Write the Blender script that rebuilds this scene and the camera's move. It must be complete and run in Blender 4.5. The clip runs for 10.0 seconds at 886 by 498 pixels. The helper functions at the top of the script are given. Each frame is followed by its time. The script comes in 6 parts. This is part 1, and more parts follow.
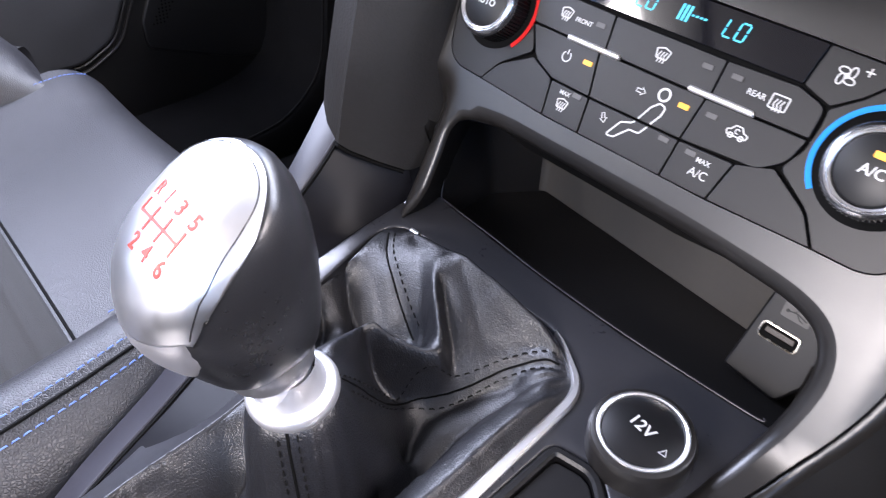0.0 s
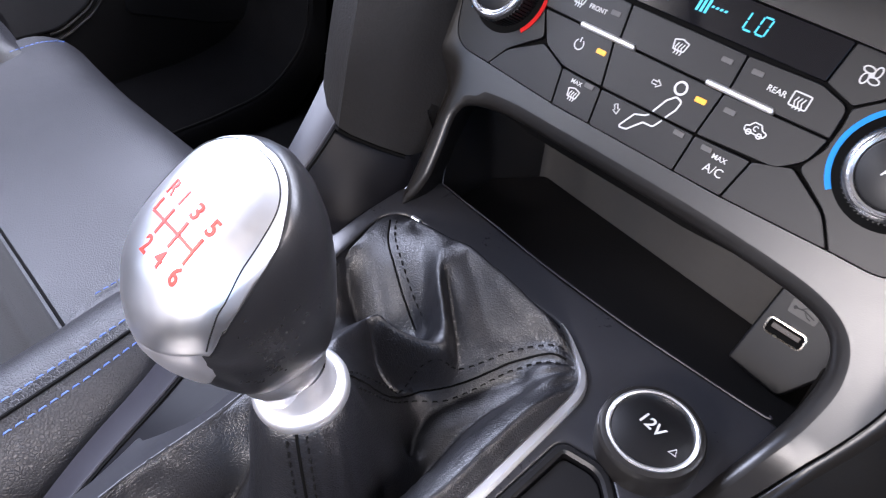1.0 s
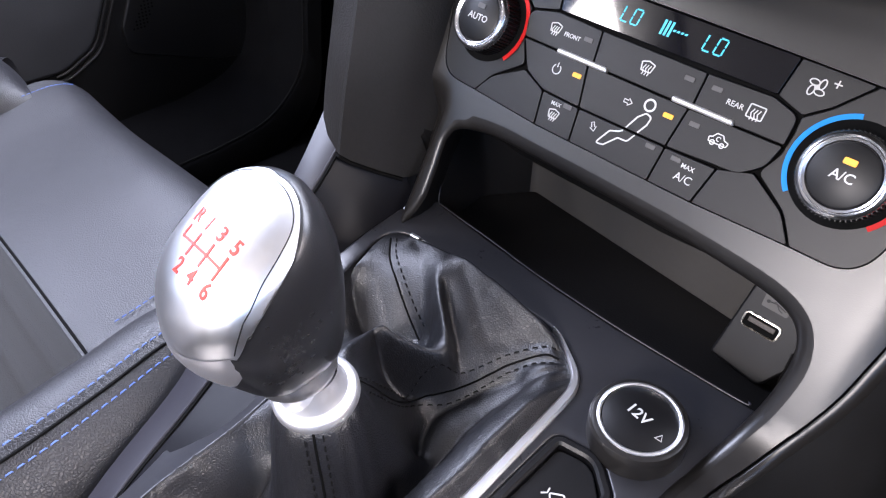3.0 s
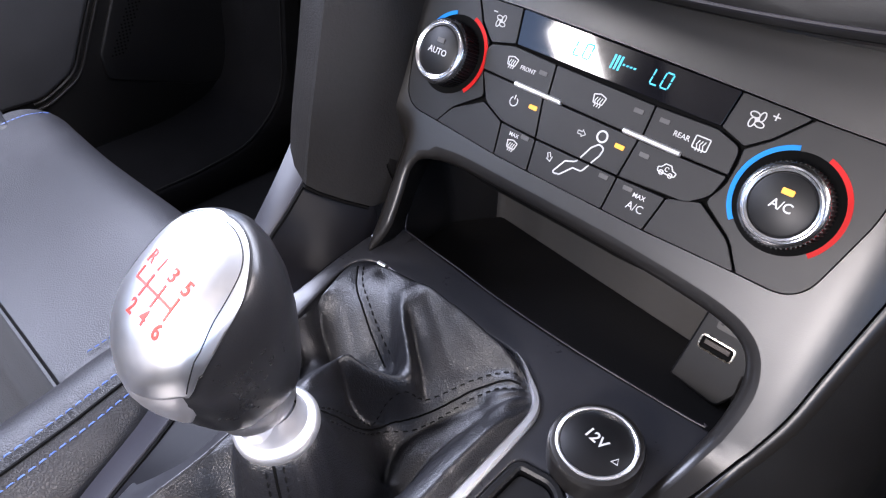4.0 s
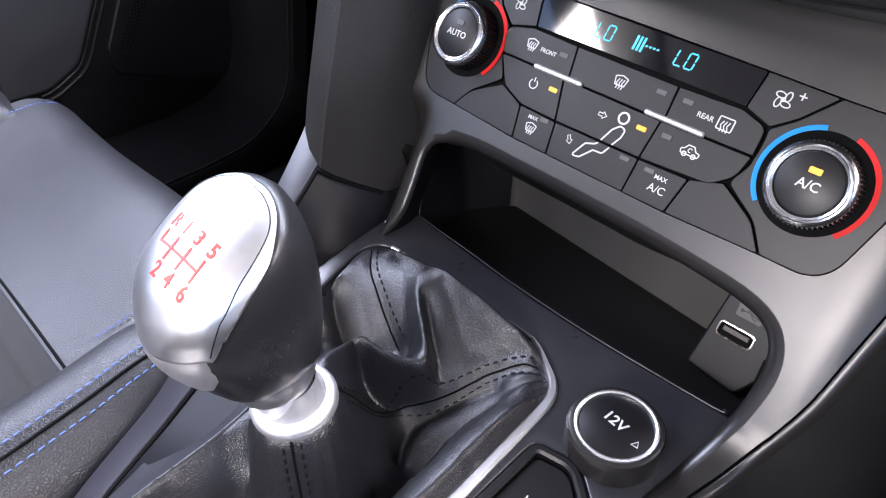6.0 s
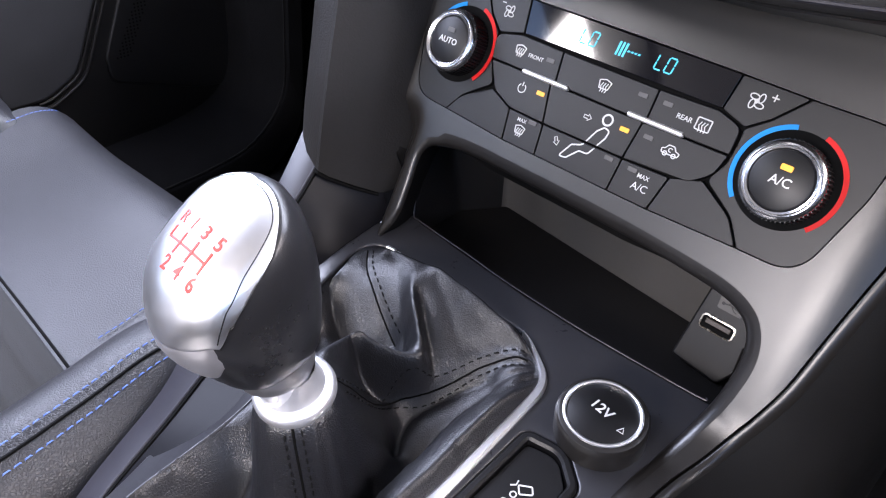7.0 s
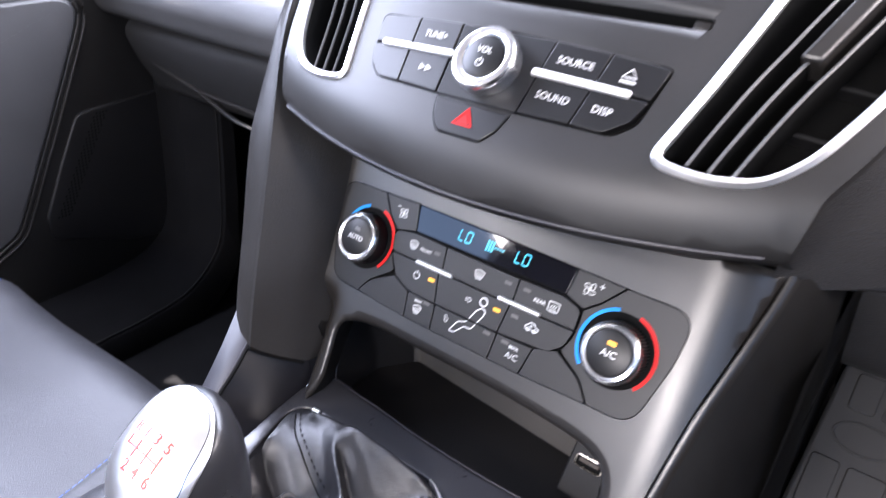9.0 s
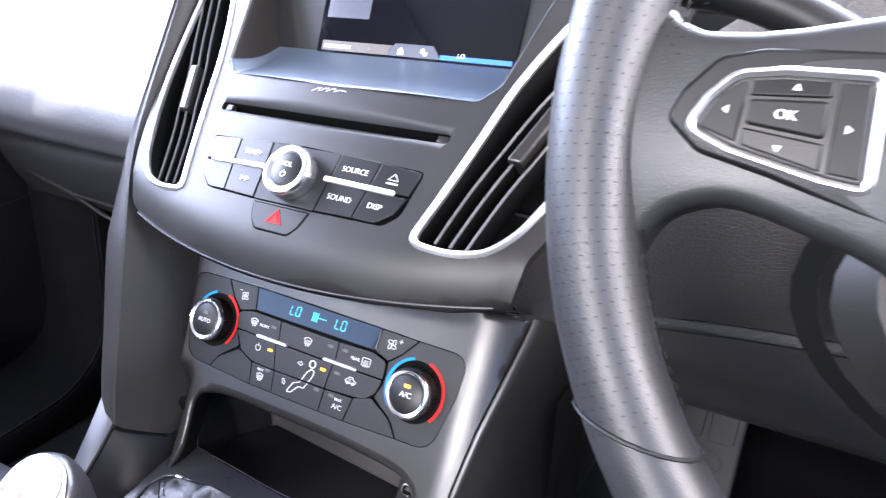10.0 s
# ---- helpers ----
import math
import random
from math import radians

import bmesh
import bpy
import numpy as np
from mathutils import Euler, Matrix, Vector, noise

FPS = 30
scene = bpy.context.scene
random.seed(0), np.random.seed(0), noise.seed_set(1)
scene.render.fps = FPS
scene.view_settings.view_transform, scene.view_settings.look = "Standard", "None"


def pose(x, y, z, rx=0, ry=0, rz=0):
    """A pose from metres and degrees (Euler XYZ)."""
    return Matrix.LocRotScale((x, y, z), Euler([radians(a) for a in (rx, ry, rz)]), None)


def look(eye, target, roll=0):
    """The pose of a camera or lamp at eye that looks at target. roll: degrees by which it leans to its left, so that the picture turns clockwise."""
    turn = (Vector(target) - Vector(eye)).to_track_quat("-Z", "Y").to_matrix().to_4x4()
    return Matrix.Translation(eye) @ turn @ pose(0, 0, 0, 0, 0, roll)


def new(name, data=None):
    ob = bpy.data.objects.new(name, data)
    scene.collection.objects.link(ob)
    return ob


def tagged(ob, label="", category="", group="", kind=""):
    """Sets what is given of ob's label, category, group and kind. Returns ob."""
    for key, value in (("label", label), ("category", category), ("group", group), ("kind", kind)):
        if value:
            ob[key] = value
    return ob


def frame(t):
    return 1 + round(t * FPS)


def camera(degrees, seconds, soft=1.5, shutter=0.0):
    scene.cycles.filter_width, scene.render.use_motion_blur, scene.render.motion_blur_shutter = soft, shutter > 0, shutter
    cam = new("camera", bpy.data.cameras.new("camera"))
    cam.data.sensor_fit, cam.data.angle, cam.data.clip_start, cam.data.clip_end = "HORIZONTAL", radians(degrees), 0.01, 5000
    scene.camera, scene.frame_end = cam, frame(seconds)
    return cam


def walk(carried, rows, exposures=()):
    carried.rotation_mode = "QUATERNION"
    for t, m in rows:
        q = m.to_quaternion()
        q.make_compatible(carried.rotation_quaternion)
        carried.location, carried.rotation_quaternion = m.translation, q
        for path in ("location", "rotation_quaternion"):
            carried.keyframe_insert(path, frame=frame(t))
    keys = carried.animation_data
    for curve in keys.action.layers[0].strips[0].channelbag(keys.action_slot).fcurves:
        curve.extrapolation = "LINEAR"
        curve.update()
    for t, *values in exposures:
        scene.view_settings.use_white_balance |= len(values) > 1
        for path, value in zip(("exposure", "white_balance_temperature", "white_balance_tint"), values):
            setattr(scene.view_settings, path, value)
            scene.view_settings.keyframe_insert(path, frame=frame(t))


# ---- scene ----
cam = camera(64.8, 10.0, soft=1.15, shutter=0.4)
PATH = [
    (0, (0.1125, -0.1876, 0.5506), (-0.9583, 0.7821, -0.6835), 1.18),
    (0.5, (0.0958, -0.1888, 0.5477), (-0.935, 0.786, -0.7161), 3.83),
    (1, (0.099, -0.1891, 0.5526), (-0.8901, 0.79, -0.7408), 3.58),
    (1.5, (0.1073, -0.1998, 0.5608), (-0.874, 0.8152, -0.7108), 3.77),
    (2, (0.109, -0.2061, 0.5623), (-0.8798, 0.827, -0.6888), 4.33),
    (3.5, (0.1165, -0.1949, 0.5682), (-0.9145, 0.7963, -0.6827), -0.72),
    (4, (0.1201, -0.1931, 0.5719), (-0.8997, 0.8491, -0.6463), 0.7),
    (4.5, (0.1199, -0.1937, 0.5708), (-0.8937, 0.8624, -0.6406), 1.08),
    (5, (0.1179, -0.196, 0.5687), (-0.8925, 0.8632, -0.6426), 1.68),
    (5.5, (0.1163, -0.1978, 0.5631), (-0.9054, 0.8506, -0.6482), 1.77),
    (7, (0.1265, -0.2077, 0.5677), (-0.8995, 0.8581, -0.6246), 1.33),
    (7.5, (0.1285, -0.209, 0.5782), (-0.8816, 0.8789, -0.6076), 2.65),
    (8, (0.1278, -0.2071, 0.5874), (-0.8947, 0.9343, -0.5359), 2.4),
    (8.5, (0.136, -0.2062, 0.6011), (-0.8932, 0.9829, -0.465), 1.15),
    (9, (0.1617, -0.2215, 0.6258), (-0.8673, 1.0691, -0.3153), 1.09),
    (9.5, (0.2033, -0.229, 0.6467), (-0.7629, 1.1928, -0.1626), 0.26),
    (10, (0.2395, -0.248, 0.6606), (-0.638, 1.2534, -0.1048), 0.07),
]
# the film camera brightens at the start and towards the end
EXPOSURES = [(t, stops, kelvin, 16) for t, stops, kelvin in ((0.0, 3.42, 6480), (1.0, 3.14, 6480), (1.5, 3.0, 6480), (2.0, 2.98, 6500), (2.5, 3.04, 6520), (4.0, 3.14, 6510), (5.5, 3.18, 6510), (7.5, 3.07, 6490), (8.5, 3.31, 6500), (9.0, 3.6, 6460), (9.5, 3.78, 6290), (10.0, 3.82, 6260))]
walk(cam, [(t, look(eye, target, roll)) for t, eye, target, roll in PATH],
     exposures=EXPOSURES)

# ---- light ----
world = bpy.data.worlds.new("sky")
scene.world = world
world.use_nodes = True
sky = world.node_tree.nodes.new("ShaderNodeTexSky")
sky.sky_type, sky.sun_disc = "NISHITA", False
sky.sun_elevation, sky.sun_rotation = radians(80), radians(-6)
world.node_tree.links.new(sky.outputs[0], world.node_tree.nodes["Background"].inputs[0])
world.node_tree.nodes["Background"].inputs[1].default_value = 0.12


def sun(strength, azimuth, elevation):
    """azimuth: degrees from straight ahead towards the car's left; the sun stands there."""
    lamp = bpy.data.lights.new("sun", "SUN")
    lamp.energy, lamp.angle, lamp.color = strength, radians(0.5), (1.0, 0.95, 0.88)
    ob = new("sun", lamp)
    a, e = radians(azimuth), radians(elevation)
    d = Vector((-math.sin(a) * math.cos(e), math.cos(a) * math.cos(e), math.sin(e)))
    ob.matrix_world = look(d * 5, (0, 0, 0))


def window_light(name, eye, target, size_x, size_y, watts, color):
    """Stands in for the sky seen through one window."""
    lamp = bpy.data.lights.new(name, "AREA")
    lamp.shape, lamp.size, lamp.size_y, lamp.energy, lamp.color = "RECTANGLE", size_x, size_y, watts, color
    ob = new(name, lamp)
    ob.matrix_world = look(eye, target)


sun(5.0, 6, 80)
window_light("windscreen_light", (0, 0.56, 1.04), (0, -0.25, 0.45), 1.2, 0.42, 5.4, (0.84, 0.89, 1.0))
window_light("left_window_light", (-0.75, -0.05, 0.93), (0, -0.1, 0.5), 0.85, 0.36, 2.8, (0.76, 0.82, 1.0))
window_light("right_window_light", (0.75, 0.06, 0.94), (0, -0.02, 0.45), 0.6, 0.38, 2.6, (1.0, 0.91, 0.85))
window_light("left_rear_window_light", (-0.75, -1.08, 1.14), (0.2, -1.08, 1.10), 0.32, 0.12, 1.2, (1.0, 0.98, 0.97))
window_light("rear_window_light", (0.14, -1.42, 0.99), (0.1, 0.0, 0.46), 0.56, 0.28, 3.2, (1.0, 0.93, 0.87))

# ---- building tools ----
from mathutils import geometry


def part(name, bm, material, parent=None, label="", sharp=38):
    """Links a bmesh as one mesh object, under a thing or a part."""
    bm.normal_update()
    for f in bm.faces:
        f.smooth = len(f.verts) < 5
    for e in bm.edges:
        if len(e.link_faces) == 2 and e.calc_face_angle(0) > radians(sharp):
            e.smooth = False
    mesh = bpy.data.meshes.new(name)
    bm.to_mesh(mesh)
    bm.free()
    for m in material if isinstance(material, (list, tuple)) else [material]:
        mesh.materials.append(m)
    ob = new(name, mesh)
    if parent is not None:
        ob.parent = parent
        ob.matrix_parent_inverse = parent_place(parent).inverted()
    if label:
        tagged(ob, label)
    return ob


def parent_place(ob):
    m = ob.matrix_basis.copy()
    if ob.parent is not None:
        m = parent_place(ob.parent) @ ob.matrix_parent_inverse @ m
    return m


def thing(name, at, label, category, group="", kind=""):
    ob = new(name)
    ob.empty_display_size = 0.01
    ob.matrix_basis = Matrix.Translation(at)
    return tagged(ob, label, category, group, kind)


def climate(x, u, h=0.0):
    """The climate panel's face: millimetres across, up and out of it."""
    return Vector((x, 7 + 0.5 * u - 0.866 * h, 446 + 0.866 * u + 0.5 * h)) / 1000


def audio(x, u, h=0.0):
    """The face of the audio pod, which falls away towards its ends."""
    h = h - 10 * (x / 120) ** 2
    return Vector((x, 0.682 * u - 0.731 * h, 539 + 0.731 * u + 0.682 * h)) / 1000


def tray(x, y, h=0.0):
    """The top of the lower console, which falls gently to the rear."""
    a, b = min(max((-x - 30) / 40, 0), 1), min(max((-y - 85) / 70, 0), 1)
    sink = 20 * a * a * (3 - 2 * a) * b * b * (3 - 2 * b)
    return Vector((x, y, 361 + 0.08 * (y + 45) - sink + h)) / 1000


def rounded(pts, r=0.0, n=5):
    """A polygon of (x, y) or (x, y, radius) with rounded corners."""
    out, k = [], len(pts)
    for i in range(k):
        p = Vector(pts[i][:2])
        rad = pts[i][2] if len(pts[i]) > 2 else r
        a, b = Vector(pts[i - 1][:2]) - p, Vector(pts[(i + 1) % k][:2]) - p
        la, lb = a.length, b.length
        a.normalize(), b.normalize()
        half = math.acos(max(-1, min(1, a.dot(b)))) / 2
        if rad <= 0 or half > radians(88):
            out.append((p.x, p.y))
            continue
        d = min(rad / math.tan(half), 0.49 * la, 0.49 * lb)
        for j in range(n + 1):
            t = j / n
            q = (1 - t) ** 2 * (p + a * d) + 2 * t * (1 - t) * p + t * t * (p + b * d)
            out.append((q.x, q.y))
    return out


def area2(pts):
    return sum(pts[i - 1][0] * pts[i][1] - pts[i][0] * pts[i - 1][1] for i in range(len(pts)))


def inset(pts, d):
    """The outline moved inwards by d."""
    k, s, out = len(pts), (1 if area2(pts) > 0 else -1), []
    for i in range(k):
        p = Vector(pts[i])
        e1, e2 = p - Vector(pts[i - 1]), Vector(pts[(i + 1) % k]) - p
        n1, n2 = Vector((-e1.y, e1.x)) * s, Vector((-e2.y, e2.x)) * s
        if n1.length < 1e-9 or n2.length < 1e-9:
            n1 = n2 = n1 + n2
        n1.normalize(), n2.normalize()
        m = n1 + n2
        m = m / max(m.length_squared, 0.5) * 2
        out.append((p.x + m.x * d, p.y + m.y * d))
    return out


def circle(cx, cy, r, n=40, a0=0.0, a1=360.0):
    full = abs(a1 - a0) > 359
    return [(cx + r * math.cos(radians(a0 + (a1 - a0) * i / (n if full else n - 1))),
             cy + r * math.sin(radians(a0 + (a1 - a0) * i / (n if full else n - 1)))) for i in range(n)]


def bridge(bm, a, b, closed=True):
    k = len(a)
    for i in range(k if closed else k - 1):
        j = (i + 1) % k
        try:
            bm.faces.new((a[i], a[j], b[j], b[i]))
        except ValueError:
            pass


def add_slab(bm, outline, put, h0, h1, bevel=0.4, crown=0.0):
    """A plate with a softened upper edge, its face a little crowned."""
    if area2(outline) < 0:
        outline = outline[::-1]
    rings = [[bm.verts.new(put(x, u, h0)) for x, u in outline]]
    for k in range(4 if bevel > 0 else 1):
        a = radians(30 * k)
        ring = inset(outline, bevel * (1 - math.cos(a))) if k else outline
        rings.append([bm.verts.new(put(x, u, h1 - bevel + bevel * math.sin(a))) for x, u in ring])
    for a, b in zip(rings, rings[1:]):
        bridge(bm, a, b)
    if crown:
        cx, cy = sum(p[0] for p in outline) / len(outline), sum(p[1] for p in outline) / len(outline)
        c = bm.verts.new(put(cx, cy, h1 + crown))
        for i in range(len(rings[-1])):
            bm.faces.new((rings[-1][i], rings[-1][(i + 1) % len(rings[-1])], c))
    else:
        bm.faces.new(rings[-1])
    bm.faces.new(rings[0][::-1])
    return bm


def slab(outline, put, h0, h1, bevel=0.4, crown=0.0):
    return add_slab(bmesh.new(), outline, put, h0, h1, bevel, crown)


def add_band(bm, path, width, put, h0, h1, closed=False, bevel=0.0, taper=0.0):
    """A raised line of a given width along a path, growing from a point over the taper's length."""
    k, left, right, run = len(path), [], [], 0.0
    for i in range(k):
        p = Vector(path[i])
        a = Vector(path[i - 1]) if (closed or i > 0) else p
        b = Vector(path[(i + 1) % k]) if (closed or i < k - 1) else p
        d = (b - a).normalized()
        run += (p - Vector(path[i - 1])).length if i else 0
        n = Vector((-d.y, d.x)) * width / 2 * (min(0.12 + 0.88 * run / taper, 1) if taper else 1)
        left.append(p + n), right.append(p - n)
    rows = []
    for pts, h in ((left, h0), (left, h1 - bevel), ([q + (Vector(p) - q) * (2 * bevel / width) for q, p in zip(left, path)], h1),
                   ([q + (Vector(p) - q) * (2 * bevel / width) for q, p in zip(right, path)], h1), (right, h1 - bevel), (right, h0)):
        rows.append([bm.verts.new(put(q[0], q[1], h)) for q in pts])
    for a, b in zip(rows, rows[1:]):
        bridge(bm, b, a, closed)
    if not closed:
        bm.faces.new([r[0] for r in rows]), bm.faces.new([r[-1] for r in rows][::-1])
    return bm


def band(path, width, put, h0, h1, closed=False, bevel=0.0):
    return add_band(bmesh.new(), path, width, put, h0, h1, closed, bevel)


def near_edges(pts, loops):
    """The distance of each point from the nearest of the loops' edges."""
    p = np.array(pts, float)
    best = np.full(len(p), 1e9)
    for loop in loops:
        a = np.array(loop, float)
        d = np.roll(a, -1, 0) - a
        for q, e in zip(a, d):
            t = np.clip(((p - q) @ e) / max(e @ e, 1e-12), 0, 1)
            best = np.minimum(best, np.linalg.norm(p - q - t[:, None] * e, axis=1))
    return best


def inside(x, y, loop):
    hit, k = False, len(loop)
    for i in range(k):
        (x0, y0), (x1, y1) = loop[i - 1], loop[i]
        if (y0 > y) != (y1 > y) and x < (x1 - x0) * (y - y0) / (y1 - y0) + x0:
            hit = not hit
    return hit


def divide(loop, most):
    """The loop with its long edges cut into short ones."""
    pts = []
    for a, b in zip(loop, loop[1:] + loop[:1]):
        n = max(int(math.hypot(b[0] - a[0], b[1] - a[1]) / most), 1)
        pts += [(a[0] + (b[0] - a[0]) * i / n, a[1] + (b[1] - a[1]) * i / n) for i in range(n)]
    return pts


def sheet(outline, holes, put, step, thick, roll=0.0, roll_loops=None):
    """A skin over an outline with holes, its edges rolled over and turned in."""
    if roll:                                     # no long edges where the skin rolls over
        outline, *holes = [divide(loop, 3.0) for loop in (outline, *holes)]
    loops = [outline, *holes]
    pts, edges = [], []
    for loop in loops:
        s = len(pts)
        pts += [tuple(p) for p in loop]
        edges += [(s + i, s + (i + 1) % len(loop)) for i in range(len(loop))]
    extra = []
    if roll:
        for k, loop in enumerate(loops):
            for f in (0.12, 0.35, 0.65, 1.0):
                extra += inset(loop, f * roll * (1 if k == 0 else -1))
    xs, ys = [p[0] for p in outline], [p[1] for p in outline]
    x = min(xs) + step / 2
    while x < max(xs):
        y = min(ys) + step / 2
        while y < max(ys):
            extra.append((x, y))
            y += step
        x += step
    far = near_edges(extra, loops)
    extra = [p for p, d in zip(extra, far) if d > (0.1 * roll if roll else 0.3 * step) and inside(*p, outline) and not any(inside(*p, h) for h in holes)]
    pts += extra
    v, _, tris, *_ = geometry.delaunay_2d_cdt([Vector(p) for p in pts], edges, [], 0, 1e-5)
    d = near_edges([(q.x, q.y) for q in v], loops if roll_loops is None else roll_loops)
    bm = bmesh.new()
    top = []
    for q, dist in zip(v, d):
        drop = 0.0
        if roll and dist < roll:
            drop = roll - math.sqrt(max(roll * roll - (roll - dist) ** 2, 0))
        top.append(bm.verts.new(put(q.x, q.y, -drop)))
    for t in tris:
        cx, cy = sum(v[i].x for i in t) / 3, sum(v[i].y for i in t) / 3
        if inside(cx, cy, outline) and not any(inside(cx, cy, h) for h in holes):
            bm.faces.new([top[i] for i in t])
    for a in [a for a in top if not a.link_faces]:
        bm.verts.remove(a)
    low = {}
    for q, a, dist in zip(v, top, d):
        if a.is_valid and any(len(e.link_faces) == 1 for e in a.link_edges):
            drop = roll if roll and dist < 1e-4 else 0
            low[a] = bm.verts.new(put(q.x, q.y, -drop - thick))
    for e in [e for e in bm.edges if len(e.link_faces) == 1]:
        a, b = e.verts
        if a in low and b in low:
            f = e.link_faces[0]
            vs = list(f.verts)
            i = vs.index(a)
            if vs[(i + 1) % len(vs)] == b:
                a, b = b, a
            bm.faces.new((a, b, low[b], low[a]))
    bmesh.ops.recalc_face_normals(bm, faces=bm.faces)
    return bm


def loft(rings, closed=True, cap=True, wrap=False):
    """Faces between rings of points in metres."""
    bm = bmesh.new()
    vs = [[bm.verts.new(p) for p in r] for r in rings]
    for a, b in zip(vs, vs[1:]):
        bridge(bm, a, b, closed)
    if wrap:
        bridge(bm, vs[-1], vs[0], closed)
    elif cap and closed:
        bm.faces.new(vs[0][::-1]), bm.faces.new(vs[-1])
    bmesh.ops.recalc_face_normals(bm, faces=bm.faces)
    return bm


def lathe(profile, place, n=48):
    """A turned shape: (radius, height) in millimetres about the place's z."""
    bm = bmesh.new()
    rings = []
    for r, h in profile:
        if r <= 1e-6:
            rings.append([bm.verts.new(place @ Vector((0, 0, h / 1000)))])
        else:
            rings.append([bm.verts.new(place @ Vector((r * math.cos(2 * math.pi * i / n) / 1000, r * math.sin(2 * math.pi * i / n) / 1000, h / 1000))) for i in range(n)])
    for a, b in zip(rings, rings[1:]):
        if len(a) == 1 and len(b) > 1:
            for i in range(n):
                bm.faces.new((a[0], b[i], b[(i + 1) % n]))
        elif len(b) == 1 and len(a) > 1:
            for i in range(n):
                bm.faces.new((a[(i + 1) % n], a[i], b[0]))
        elif len(a) > 1:
            bridge(bm, a, b)
    bmesh.ops.recalc_face_normals(bm, faces=bm.faces)
    return bm


def axes(put, x, u, h=0.0):
    """The pose of a point of a face: x across, y up, z out of it."""
    o = put(x, u, h)
    ex, ey = (put(x + 1, u, h) - o).normalized(), (put(x, u + 1, h) - o).normalized()
    ez = ex.cross(ey).normalized()
    return Matrix.Translation(o) @ Matrix((ex, ey, ez)).transposed().to_4x4()


def tube(points, radius, n=10, closed=False, squash=1.0):
    """A round bar along points in metres."""
    k, rings = len(points), []
    points = [Vector(p) for p in points]
    up = Vector((0.03, 0.02, 1))
    for i in range(k):
        a = points[i - 1] if (closed or i > 0) else points[i]
        b = points[(i + 1) % k] if (closed or i < k - 1) else points[i]
        d = (b - a).normalized()
        s = d.cross(up).normalized()
        w = s.cross(d)
        r = radius[i] if isinstance(radius, (list, tuple)) else radius
        rings.append([points[i] + r * (math.cos(2 * math.pi * j / n) * s + squash * math.sin(2 * math.pi * j / n) * w) for j in range(n)])
    return loft(rings, wrap=closed)


def letters(text, size, put, x, u, h, turn=0.0, extrude=0.06, width=1.0, center=True, bold=0.0):
    """Raised print on a face. size: the height of capitals in millimetres."""
    curve = bpy.data.curves.new("print", "FONT")
    curve.body, curve.size, curve.extrude, curve.align_x, curve.align_y = text, 1.0, 0.0, "CENTER" if center else "LEFT", "CENTER"
    curve.offset = bold
    curve.resolution_u = 3
    ob = bpy.data.objects.new("print", curve)
    scene.collection.objects.link(ob)
    dg = bpy.context.evaluated_depsgraph_get()
    mesh = bpy.data.meshes.new_from_object(ob.evaluated_get(dg))
    bpy.data.objects.remove(ob)
    bm = bmesh.new()
    bm.from_mesh(mesh)
    bpy.data.meshes.remove(mesh)
    c, s, k = math.cos(radians(turn)), math.sin(radians(turn)), size / 0.7
    low = bmesh.ops.extrude_face_region(bm, geom=bm.faces[:])
    moved = {g for g in low["geom"] if isinstance(g, bmesh.types.BMVert)}
    for v in bm.verts:
        a, b = v.co.x * k * width, v.co.y * k
        v.co = put(x + c * a - s * b, u + s * a + c * b, h + (extrude if v in moved else -0.05))
    return bm


def ease(points, n=8, closed=False):
    """A smooth curve through points."""
    pts, out, k = [Vector(p) for p in points], [], len(points)
    for i in range(k if closed else k - 1):
        p0 = pts[i - 1] if (closed or i > 0) else pts[i]
        p1, p2 = pts[i], pts[(i + 1) % k]
        p3 = pts[(i + 2) % k] if (closed or i < k - 2) else p2
        for j in range(n):
            t = j / n
            out.append(0.5 * (2 * p1 + (p2 - p0) * t + (2 * p0 - 5 * p1 + 4 * p2 - p3) * t * t + (3 * p1 - p0 - 3 * p2 + p3) * t ** 3))
    if not closed:
        out.append(pts[-1])
    return out


def stitches(name, path, parent, material, length=0.0032, gap=0.0014, radius=0.0004, lift=0.0003):
    """Sewing along a path in metres, all stitches of one seam as one part."""
    bm = bmesh.new()
    pts = [Vector(p) for p in path]
    acc, start, walked = 0.0, None, 0.0
    for a, b in zip(pts, pts[1:]):
        d = b - a
        if d.length < 1e-7:
            continue
        pos = 0.0
        while pos < d.length:
            rest = (length if start is not None else gap) - acc
            go = min(rest, d.length - pos)
            pos, acc = pos + go, acc + go
            here = a + d * (pos / d.length)
            if acc >= (length if start is not None else gap) - 1e-9:
                acc = 0.0
                if start is None:
                    start = here
                else:
                    s = (here - start).normalized()
                    side = s.cross(Vector((0, 0, 1))).normalized() * radius
                    up = side.cross(s).normalized() * radius
                    rings = []
                    for f, g in ((0, 0.4), (0.15, 1), (0.85, 1), (1, 0.4)):
                        c = start + (here - start) * f + up * (1.2 if 0 < f < 1 else -0.4)
                        rings.append([bm.verts.new(c + g * (math.cos(q) * side + math.sin(q) * up)) for q in (0, 1.26, 2.51, 3.77, 5.03)])
                    for r0, r1 in zip(rings, rings[1:]):
                        bridge(bm, r0, r1)
                    bm.faces.new(rings[0][::-1]), bm.faces.new(rings[-1])
                    start = None
    return part(name, bm, material, parent)

